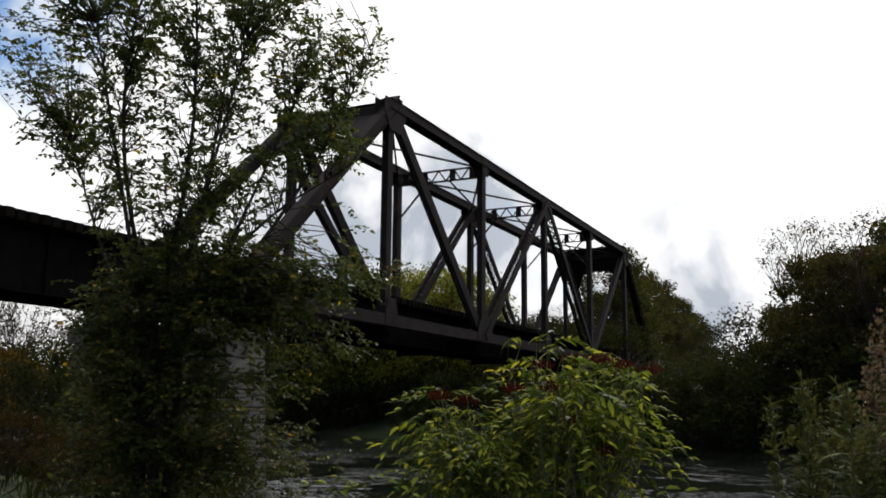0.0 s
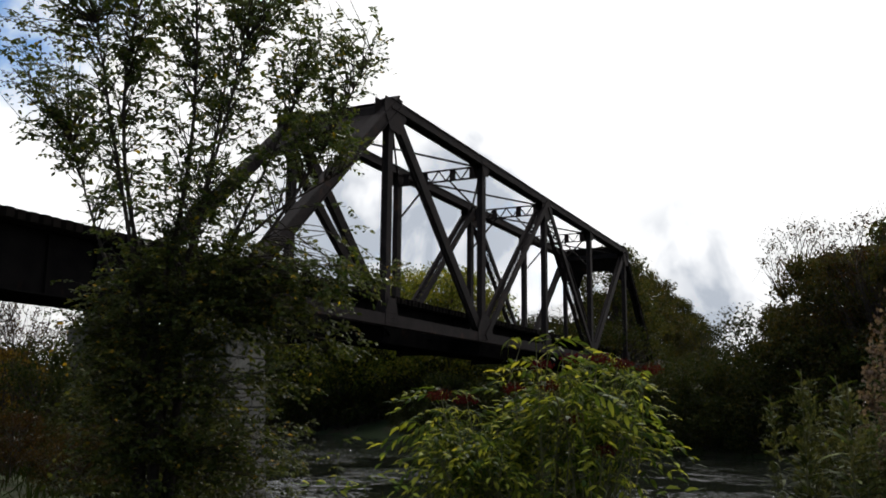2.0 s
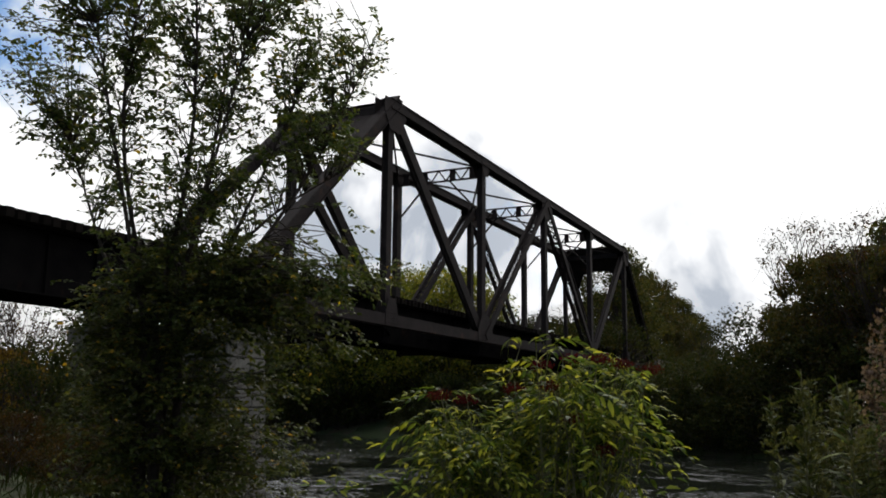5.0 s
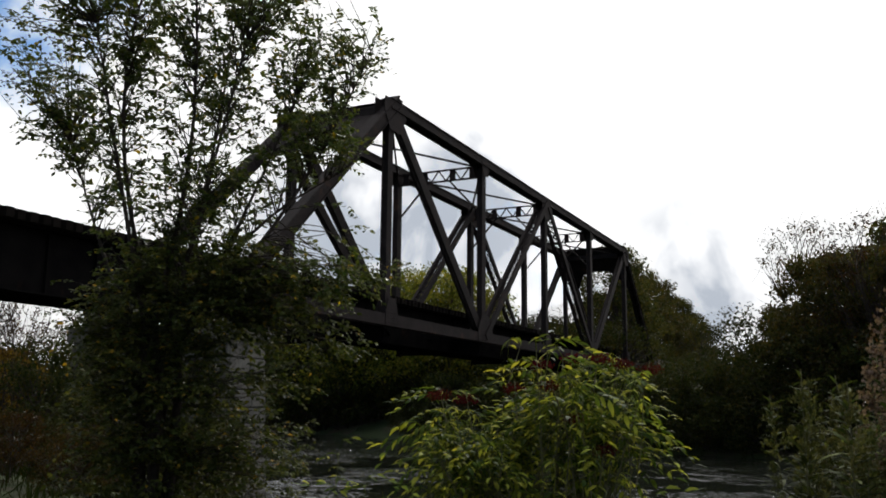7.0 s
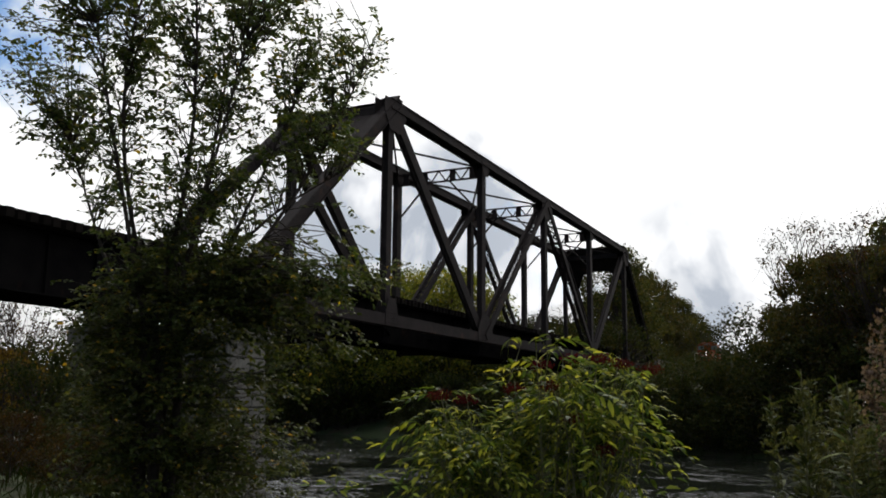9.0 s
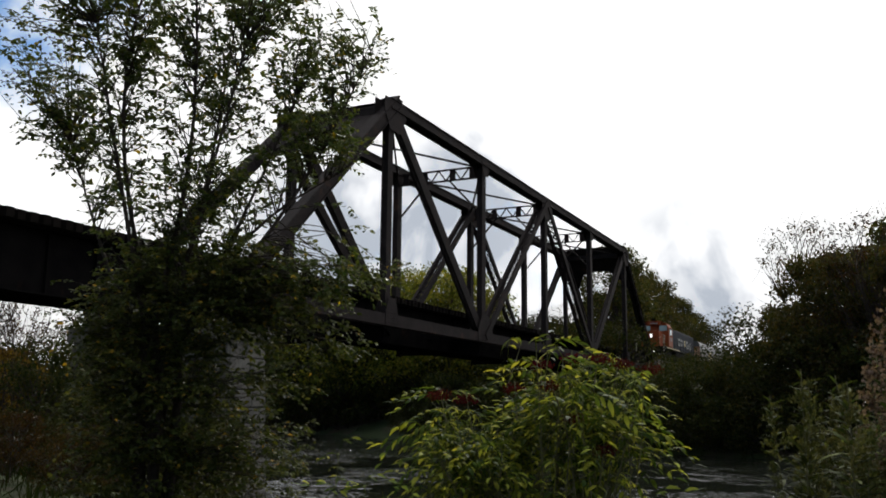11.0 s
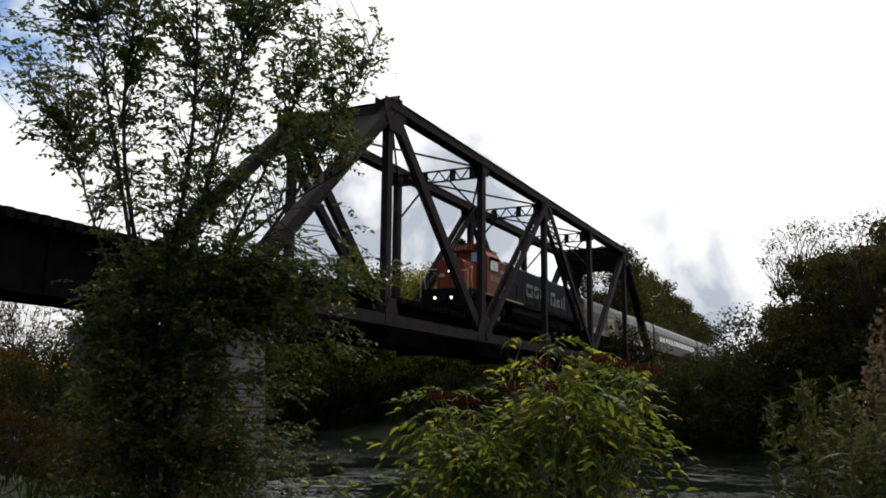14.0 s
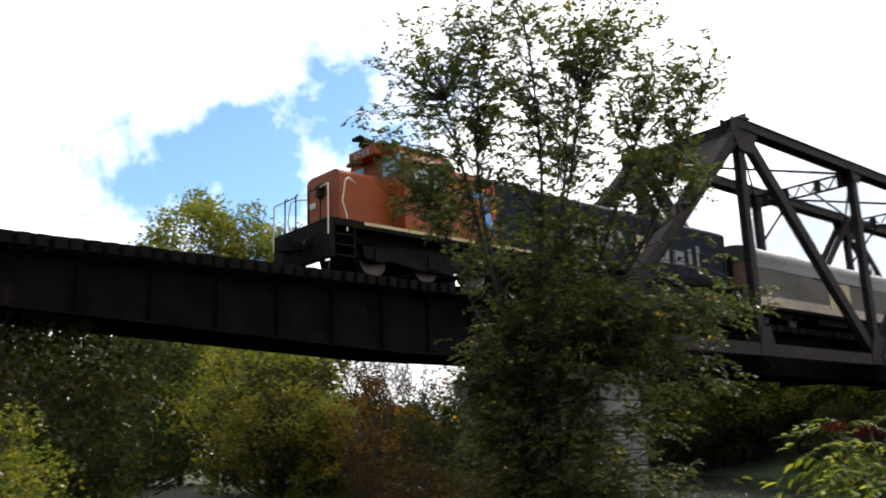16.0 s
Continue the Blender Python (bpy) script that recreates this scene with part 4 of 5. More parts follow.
def make_coach(kind):
    """A passenger-stock car: front end at x = 0, 24.2 long; rails at z = 0."""
    long = 24.2
    if kind == "baggage":
        car = thing("baggage_car", BRIDGE, "pale grey baggage car with dark upper band and rusty end", "railway car")
    else:
        car = thing("passenger_coach", BRIDGE, "dull silver passenger coach with a row of windows", "railway car", "coaches of the train")
    m = Mesh()
    m.prism([(-1.5, 0.72), (-1.5, 2.72), (1.5, 2.72), (1.5, 0.72)], "x", 0.1, long - 0.1)
    body = part("body", m, SILVER, car)
    m = Mesh()
    m.prism([(a, b) for a, b in rounded(1.52, 2.72, 3.5, 0.95, 7)], "x", 0.0, long)
    part("roof", m, CARROOF, car, "grey rounded roof", smooth=False)
    for y in (-1.503, 1.503):
        k = 1 if y > 0 else -1

        def strip(name, x0, x1, z0, z1, mat, deep=0.012, parent=body, label=""):
            m = Mesh()
            m.box((x0, min(y, y + k * deep), z0), (x1, max(y, y + k * deep), z1))
            return part(name, m, mat, parent, label)

        if kind == "baggage":
            strip("upper_band", 0.1, long - 0.1, 2.40, 2.80, CARBAND, 0.016)
            strip("lower_band", 0.1, long - 0.1, 0.72, 1.15, TAN)
            for x in (6.8, 16.2):
                d = strip("sliding_door", x, x + 2.2, 0.95, 2.34, YELLOWEDGE if x < 10 else SILVER, 0.03)
                strip("door_rail", x - 1.4, x + 3.4, 2.35, 2.39, UNDER, 0.05)
        else:
            strip("window_band", 1.6, long - 1.6, 1.5, 2.42, SILVER, 0.016)
            for i in range(14):
                x = 2.3 + i * 1.43
                f = strip("window", x, x + 0.95, 1.62, 2.30, UNDER, 0.03)
                strip("pane", x + 0.06, x + 0.89, 1.68, 2.24, GLASS, 0.036, f)
            strip("door", 0.55, 1.35, 0.76, 2.6, SILVER, 0.03)
            strip("letter_board", 0.1, long - 0.1, 2.52, 2.72, CARBAND, 0.018)
            for z in (0.82, 0.96, 1.1, 1.24, 1.38):
                strip("flute", 1.6, long - 0.2, z, z + 0.05, SILVER, 0.03)
    for x, k in ((0.1, -1), (long - 0.1, 1)):
        m = Mesh()
        m.prism([(-1.49, 0.74), (-1.49, 2.78), (-1.0, 3.25), (1.0, 3.25), (1.49, 2.78), (1.49, 0.74)], "x", min(x, x + k * 0.05), max(x, x + k * 0.05))
        e = part("end_wall", m, RUSTEND if kind == "baggage" else SILVER, car, "rust-brown end wall" if kind == "baggage" else "")
        m = Mesh()
        m.box((min(x + k * 0.05, x + k * 0.28), -0.55, 1.0), (max(x + k * 0.05, x + k * 0.28), 0.55, 2.95))
        part("diaphragm", m, UNDER, e)
        m = Mesh()
        m.box((min(x, x + k * 0.55), -0.12, 0.7), (max(x, x + k * 0.55), 0.12, 0.92))
        part("coupler", m, UNDER, car)
    for a, b in ((6.0, 9.0), (10.0, 13.5), (14.5, 17.5)):
        m = Mesh()
        m.box((a, -1.2, 0.22), (b, 1.2, 0.6))
        part("equipment_box", m, UNDER, car, bevel=0.02)
    m = Mesh()
    m.box((0.3, -1.45, 0.6), (long - 0.3, 1.45, 0.72))
    part("underframe", m, UNDER, car)
    for i in range(6):
        m = Mesh()
        m.box((2.5 + i * 3.8, -0.3, 3.45), (3.1 + i * 3.8, 0.3, 3.58))
        part("roof_vent", m, CARROOF, car)
    bogie(car, 3.0, 2.5, 0.46), bogie(car, long - 3.0, 2.5, 0.46)
    return car


LOCOMOTIVE = make_locomotive()
CARS = [make_coach("baggage"), make_coach("coach")]
for _ in range(3):
    CARS.append(copy_thing(CARS[1], BRIDGE))
# where the nose of the locomotive stands along the track
NOSE = [(0.0, 274.0), (4.0, 199.5), (8.6, 114.5), (9.2, 103.8), (10.6, 79.3), (12.0, 55.2), (12.8, 41.5), (13.8, 24.5), (14.2, 17.7), (15.0, 4.9), (16.0, -10.2)]


def motions():
    starts = [0.0] + [22.4 + 24.9 * i for i in range(len(CARS))]
    for car, back in zip([LOCOMOTIVE] + CARS, starts):
        walk(car, [(t, BRIDGE @ pose(s + back, HALF, RAIL_TOP)) for t, s in NOSE])


# ---- vegetation ----
def twig_line(rng, a, b, bend, n=5):
    """A slightly bent way from a to b."""
    a, b = np.asarray(a, float), np.asarray(b, float)
    off = rng.normal(size=3) * bend * np.linalg.norm(b - a)
    t = np.linspace(0, 1, n)[:, None]
    return a + (b - a) * t + off * np.sin(math.pi * t)


def make_elm():
    """The many-stemmed young tree before the pier."""
    rng = np.random.default_rng(11)
    foot = Vector((-3.72, 11.6, 1.0))
    tree = thing("elm_tree", pose(*foot), "young many-stemmed elm with thinning green leaves", "tree")
    # crown in its own space: x to the camera's right, z up from the foot
    stems = []
    for tip in ((-1.55, 0.3, 6.0), (-0.95, -0.5, 7.3), (-0.45, 0.4, 8.9), (0.15, -0.3, 9.2), (0.75, 0.5, 8.5), (1.05, -0.2, 7.2), (1.7, 0.3, 6.6), (2.75, -0.1, 7.1), (2.3, 0.4, 5.4)):
        base = np.array([rng.uniform(-0.15, 0.15), rng.uniform(-0.15, 0.15), 0.0])
        fork = np.array([tip[0] * 0.12 + rng.uniform(-0.05, 0.05), tip[1] * 0.2, 3.1 + rng.uniform(-0.3, 0.3)])
        tip = np.array(tip)
        line = np.vstack([twig_line(rng, base, fork, 0.03, 5), twig_line(rng, fork, tip, 0.05, 9)[1:]])
        stems.append(line)
        m = Mesh()
        r = np.linspace(0.055, 0.008, len(line))
        m.tube(line, r, 7)
        part("stem", m, BARK, tree, smooth=True)
    pts = np.vstack([np.vstack([s[i] + (s[i + 1] - s[i]) * f for i in range(5, len(s) - 1) for f in (0, 0.25, 0.5, 0.75)]) for s in stems])
    low = np.vstack([s[1:6] for s in stems])
    twigs, at, along, nrm, size = Mesh(), [], [], [], []

    def grow(tip, start, leaves, r0=0.011):
        line = twig_line(rng, start, tip, 0.08, 6)
        twigs.tube(line, np.linspace(r0, 0.002, 6), 4, False)
        d = line[-1] - line[0]
        L = np.linalg.norm(d)
        side = np.cross(d, (0, 0, 1.0))
        side /= np.linalg.norm(side) + 1e-6
        # alternate leaves along side shoots
        for k in range(max(1, leaves // 8)):
            f = 0.2 + 0.8 * rng.random() if k else 1.0
            i = min(4, int(f * 5))
            p = line[i] + (line[i + 1] - line[i]) * (f * 5 - i)
            way = side * rng.choice((-1, 1)) * (0.9 if k else 0.1) + d / L * 0.7 + rng.normal(size=3) * 0.35
            way /= np.linalg.norm(way)
            reach = rng.uniform(0.16, 0.36)
            flat = np.cross(way, (0, 0, 1.0))
            for j in range(8):
                g = (j + 0.6) / 8
                e = flat * (1 if j % 2 else -1)
                at.append(p + way * reach * g + np.array((0, 0, -0.10 * g * g)))
                along.append(e * 0.9 + way * 0.7 + np.array((0, 0, -0.25)) + rng.normal(size=3) * 0.25)
                nrm.append(np.array((0, 0, 1.0)) + rng.normal(size=3) * 0.5)
                size.append(rng.uniform(0.055, 0.1))

    # open upper crown: blobs as (x, z, half width, half height, twigs)
    blobs = ((-1.75, 6.6, 0.75, 0.8, 30), (-1.0, 7.6, 0.9, 0.8, 46), (0.1, 7.7, 1.0, 0.9, 60), (-0.9, 6.3, 0.8, 0.9, 46), (0.3, 6.4, 0.9, 0.9, 52),
             (1.1, 7.2, 0.8, 0.9, 44), (1.5, 6.2, 0.8, 0.7, 40), (2.1, 6.85, 0.45, 0.45, 26), (2.6, 7.15, 0.36, 0.25, 16), (-2.05, 6.9, 0.35, 0.5, 14), (-1.9, 7.8, 0.4, 0.5, 14), (1.75, 8.0, 0.4, 0.6, 24), (1.7, 7.3, 0.4, 0.5, 18), (-1.2, 8.6, 0.9, 0.7, 40), (0.0, 8.9, 0.9, 0.7, 46), (1.1, 8.3, 0.8, 0.7, 36), (-0.3, 7.0, 0.9, 0.7, 40), (-1.45, 5.95, 0.6, 0.55, 34), (-0.85, 5.25, 0.6, 0.5, 24), (0.5, 5.2, 0.8, 0.7, 42),
             (0.95, 5.0, 0.5, 0.6, 26), (1.75, 5.7, 0.4, 0.3, 18), (2.2, 5.85, 0.45, 0.24, 26), (1.3, 5.5, 0.4, 0.35, 10), (2.1, 3.85, 0.5, 0.3, 34), (2.55, 3.95, 0.35, 0.25, 22), (2.45, 4.75, 0.15, 0.3, 2), (0.6, 4.3, 0.9, 0.5, 46), (-0.4, 4.2, 0.5, 0.4, 22), (0.2, 4.7, 0.7, 0.35, 24), (-0.2, 5.2, 0.6, 0.5, 22))
    for x, z, w, h, n in blobs:
        for _ in range(n):
            v = unit(rng, 1)[0] * rng.random() ** 0.4
            tip = np.array((x + v[0] * w, v[1] * 1.1, z + v[2] * h))
            d = np.linalg.norm(pts - (tip - np.array((0, 0, 0.55))), axis=1)
            start = pts[np.argmin(d + 0.25 * rng.random(len(d)))]
            grow(tip, start, 33)
    tagged(part("branchwork", twigs, BARK, tree), kind="stuff")
    part("crown", leaf_data("crown", at, along, nrm, np.array(size), np.array(size) * 0.52, TREE_LEAF), TREE_LEAF, tree)
    # thick leafy skirt round the stems
    twigs, at, along, nrm, size = Mesh(), [], [], [], []
    for x, z, w, h, n in ((-0.2, 3.3, 1.1, 0.7, 80), (0.8, 3.35, 1.0, 0.65, 76), (-0.35, 2.3, 0.95, 0.9, 100), (0.4, 2.1, 1.0, 1.0, 112), (1.85, 3.5, 0.7, 0.3, 40), (2.25, 3.1, 0.5, 0.2, 12), (1.6, 2.6, 0.5, 0.5, 18),
                          (-0.3, 1.1, 0.85, 0.9, 66), (0.4, 0.9, 1.0, 0.9, 96), (1.6, 1.4, 0.35, 0.8, 24), (1.6, 1.8, 0.45, 0.4, 18), (1.1, 3.95, 0.7, 0.4, 50), (0.1, 3.9, 0.8, 0.4, 50), (-0.7, 3.2, 0.5, 0.5, 34), (1.2, 0.6, 0.6, 0.5, 14), (2.85, 3.9, 0.25, 0.2, 10)):
        for _ in range(n):
            v = unit(rng, 1)[0] * rng.random() ** 0.4
            tip = np.array((x + v[0] * w, v[1] * 1.0, max(0.25, z + v[2] * h)))
            d = np.linalg.norm(low - (tip - np.array((0, 0, 0.3))), axis=1)
            grow(tip, low[np.argmin(d)], 40, 0.008)
    tagged(part("lower_branchwork", twigs, BARK, tree), kind="stuff")
    part("skirt_leaves", leaf_data("skirt_leaves", at, along, nrm, np.array(size), np.array(size) * 0.55, TREE_LEAF), TREE_LEAF, tree)


make_elm()


def compound_leaf(rng, pairs=4, length=0.34):
    """A drooping pinnate leaf: narrow leaflets in pairs along a bent midrib, base at the origin, growing along +x."""
    m = Mesh()
    xs = np.linspace(0, length, 7)
    zs = 0.13 * np.sin(xs / length * 2.2) - 0.33 * (xs / length) ** 2 * length / 0.34
    rib = np.stack([xs, np.zeros(7), zs], axis=1)
    at, along, nrm, size = [], [], [], []
    for k in range(pairs):
        f = 0.3 + 0.62 * k / (pairs - 1)
        p = rib[0] + np.array((f * length, 0, np.interp(f * length, xs, zs)))
        for s in (-1, 1):
            at.append(p), along.append(np.array((0.6, s * 0.9, -0.42 + rng.normal() * 0.2))), nrm.append(np.array((0.1, rng.normal() * 0.2, 1)))
            size.append(rng.uniform(0.10, 0.14) * (1 - 0.25 * abs(f - 0.6)))
    at.append(rib[-1]), along.append(np.array((1, 0, -0.5))), nrm.append(np.array((0.3, 0, 1))), size.append(0.13)
    me = leaf_data("leaf", at, along, nrm, np.array(size), np.array(size) * 0.29, BUSH_LEAF, 0.35)
    m.tube(rib, np.linspace(0.004, 0.0015, 7), 4, False)
    both = bmesh.new()
    both.from_mesh(me), both.from_mesh(m.mesh("rib"))
    both.to_mesh(me)
    both.free()
    return me


def make_bush():
    rng = np.random.default_rng(5)
    foot = Vector((0.82, 7.9, 1.22))
    bush = thing("elder_bush", pose(*foot), "bright green shrub with pinnate leaves and dull red berry heads", "bush")
    kinds = [compound_leaf(rng, p, l) for p, l in ((5, 0.32), (6, 0.37), (4, 0.27), (5, 0.35))]
    tips = []
    # outline of the shrub: blobs (x, z, half width, half height, shoots)
    blobs = ((-1.02, 1.82, 0.3, 0.22, 22), (-0.85, 1.42, 0.45, 0.35, 24), (-0.42, 1.74, 0.4, 0.42, 30), (0.1, 1.98, 0.35, 0.46, 28), (0.45, 2.1, 0.34, 0.36, 28), (0.74, 2.12, 0.22, 0.28, 22), (0.1, 1.25, 0.7, 0.5, 22), (0.92, 1.66, 0.16, 0.12, 8), (0.85, 1.3, 0.15, 0.25, 5), (-0.5, 0.9, 0.6, 0.45, 15), (0.4, 0.75, 0.6, 0.45, 15), (-0.04, 2.42, 0.1, 0.08, 3))
    for x, z, w, h, n in blobs:
        hearts = unit(rng, max(2, n // 4)) * rng.random((max(2, n // 4), 1)) ** 0.3
        for k in range(n):
            v = hearts[k % len(hearts)]
            tips.append(np.array((0.9 * (x + v[0] * w), v[1] * 0.75, z + v[2] * h)) + rng.normal(size=3) * 0.07)
    made = 0
    order = sorted(range(len(tips)), key=lambda i: tips[i][1])
    rest = [[], [], [], []]
    canes = Mesh()
    for i in order:
        tip = tips[i]
        root = np.array((tip[0] * 0.25 + rng.normal() * 0.1, tip[1] * 0.3, 0.0))
        line = twig_line(rng, root, tip, 0.06, 7)
        canes.tube(line, np.linspace(0.011, 0.003, 7), 5, False)
        for k in range(1, 4):
            f = 0.72 + 0.28 * k / 3
            j = min(5, int(f * 6))
            p = line[j] + (line[j + 1] - line[j]) * (f * 6 - j) if f < 1 else line[-1]
            yaw = rng.uniform(0, 360)
            m = pose(p[0], p[1], p[2], rng.normal() * 14, -rng.uniform(-5, 35), yaw) @ Matrix.Scale(rng.uniform(0.75, 1.15), 4)
            kind = int(rng.integers(4))
            if made < 300 and (k >= 2 or rng.random() < 0.3):
                part("leaf", kinds[kind], BUSH_LEAF, bush, at=m)
                made += 1
            else:
                rest[kind].append(m)
    tagged(part("canework", canes, STEM, bush), kind="stuff")
    # the leaves behind, joined
    vs, fs, k0 = [], [], 0
    for kind, ms in zip(kinds, rest):
        co = np.empty(len(kind.vertices) * 3)
        kind.vertices.foreach_get("co", co)
        co = np.c_[co.reshape(-1, 3), np.ones(len(kind.vertices))]
        tri = [np.array(p.vertices[:]) for p in kind.polygons]
        for m in ms:
            vs.append((co @ np.array(m).T)[:, :3])
            fs += [tuple((q + k0).tolist()) for q in tri]
            k0 += len(co)
    me = bpy.data.meshes.new("inner_leaves")
    me.from_pydata(np.vstack(vs).tolist(), [], fs)
    tagged(part("inner_leaves", me, BUSH_LEAF, bush), kind="stuff")
    for x, y, z in ((-0.86, -0.1, 2.14), (-0.62, 0.1, 2.1), (0.27, -0.5, 1.95), (0.32, 0.0, 2.47), (0.52, -0.2, 2.46), (0.74, 0.0, 2.43), (0.98, -0.1, 2.38), (0.5, -0.5, 1.7), (0.02, -0.2, 2.4), (-0.2, -0.1, 2.2), (0.08, -0.3, 2.22)):
        n = 150
        d = unit(rng, n) * rng.random((n, 1)) ** 0.4 * np.array((0.12, 0.1, 0.05)) + np.array((x, y, z - 0.07))
        tagged(part("berry_head", leaf_data("berry_head", d, unit(rng, n), unit(rng, n), 0.022, 0.018, BERRY), BERRY, bush, "dull red berry head"), kind="stuff")
        m = Mesh()
        m.tube([(x, y, z), (x * 0.9, y, z - 0.35)], [0.006, 0.008], 5)
        part("berry_stalk", m, STEM, bush)


make_bush()


def make_shoots():
    """Young shoots of the shrub, nearer the road."""
    rng = np.random.default_rng(17)
    kinds = [compound_leaf(rng, 3, 0.24), compound_leaf(rng, 2, 0.18)]
    for x, y, top in ((-0.66, 6.0, 2.90), (-0.52, 6.2, 2.66), (-0.72, 5.9, 2.6), (-0.40, 6.0, 2.62), (1.32, 5.6, 2.6)):
        z = ground_height(x, y)
        p = thing("young_shoot", pose(x, y, z), "thin young shoot with pale green leaves", "plant", "young shoots")
        line = twig_line(rng, (0, 0, 0), (rng.uniform(-0.06, 0.06), 0, top - z), 0.03, 6)
        m = Mesh()
        m.tube(line, np.linspace(0.007, 0.002, 6), 5, False)
        part("stem", m, STEM, p)
        for k in range(7):
            q = line[5] + (line[3] - line[5]) * k / 6
            part("leaf", kinds[k % 2], BUSH_LEAF, p, at=pose(q[0], q[1], q[2], rng.normal() * 10, -30 + rng.normal() * 15, k * 137.5) @ Matrix.Scale(rng.uniform(0.6, 0.9), 4))


make_shoots()


def make_goldenrod():
    """Tall weed: stem, narrow leaves all along it, faded plume on top."""
    plants = []
    for seed, high, fluffy in ((1, 1.55, False), (2, 1.75, False), (3, 1.35, False), (4, 2.25, True)):
        rng = np.random.default_rng(seed)
        p = thing("goldenrod_plant", pose(0, -30, -5), "tall weed with brown fluffy seed heads" if fluffy else "tall green goldenrod gone to seed on the bank", "weed", "weeds on the near bank")
        line = twig_line(rng, (0, 0, 0), (rng.uniform(-0.15, 0.15), rng.uniform(-0.1, 0.1), high), 0.03, 8)
        m = Mesh()
        m.tube(line, np.linspace(0.007, 0.002, 8), 5, False)
        part("stem", m, STEM, p)
        n = int(high * 84)
        f = np.linspace(0.12, 0.97, n)
        at = np.stack([np.interp(f * 7, np.arange(8), line[:, k]) for k in range(3)], axis=1)
        ang = np.arange(n) * 2.4
        al = np.stack([np.cos(ang), np.sin(ang), np.full(n, 0.35) + rng.normal(size=n) * 0.2], axis=1)
        up = np.stack([-np.cos(ang) * 0.4, -np.sin(ang) * 0.4, np.ones(n)], axis=1)
        ln = 0.25 * (1.1 - 0.75 * f) * rng.uniform(0.7, 1.3, n)
        tagged(part("leaves", leaf_data("leaves", at, al, up, ln, ln * 0.15, WEED_LEAF, 0.3), WEED_LEAF, p), kind="stuff")
        sp = []
        dirs = []
        for k in range(22 if fluffy else 12):
            h = rng.uniform(0.62 if fluffy else 0.74, 1.0)
            b = np.array([np.interp(h * 7, np.arange(8), line[:, c]) for c in range(3)])
            a = rng.uniform(0, 6.28)
            reach = (1.03 - h) * (0.75 if fluffy else 0.32)
            for q in range(16):
                t = q / 15
                sp.append(b + np.array((math.cos(a) * reach * t, math.sin(a) * reach * t, 0.12 * t - 0.1 * t * t)) + rng.normal(size=3) * (0.02 if fluffy else 0.008))
                dirs.append((math.cos(a) * 0.3, math.sin(a) * 0.3, 1))
        sp, dirs = np.array(sp), np.array(dirs) + rng.normal(size=(len(sp), 3)) * 0.4
        tagged(part("plume", leaf_data("plume", sp, dirs, unit(rng, len(sp)), 0.026, 0.012 if not fluffy else 0.022, FLUFF if fluffy else WEED_SEED), FLUFF if fluffy else WEED_SEED, p), kind="stuff")
        plants.append(p)
    rng = random.Random(9)
    spots = []
    for _ in range(190):
        x, y = rng.uniform(1.5, 3.9), rng.uniform(4.7, 6.8)
        if x / y > 0.352 + 0.06 * rng.random():
            spots.append((x, y, rng.choice((0, 1, 2))))
    spots += [(2.66, 5.2, 3), (2.76, 5.3, 3), (2.94, 5.5, 3), (2.66, 5.4, 3), (2.58, 5.1, 3), (2.8, 5.6, 3)]
    free = list(plants)
    for x, y, k in spots:
        z = ground_height(x, y) - 0.02
        tip = rng.uniform(3.25, 3.9) if k == 3 else rng.uniform(2.78, 3.2) + (0.24 if rng.random() < 0.14 else 0)
        s = max(0.7, min(1.4, (tip - z) / (1.55, 1.75, 1.35, 2.25)[k]))
        m = pose(x, y, z, rng.uniform(-6, 6), rng.uniform(-6, 6), rng.uniform(0, 360)) @ Matrix.Scale(s, 4)
        if plants[k] in free:
            free.remove(plants[k])
            plants[k].matrix_basis = m
        else:
            copy_thing(plants[k], m)


make_goldenrod()


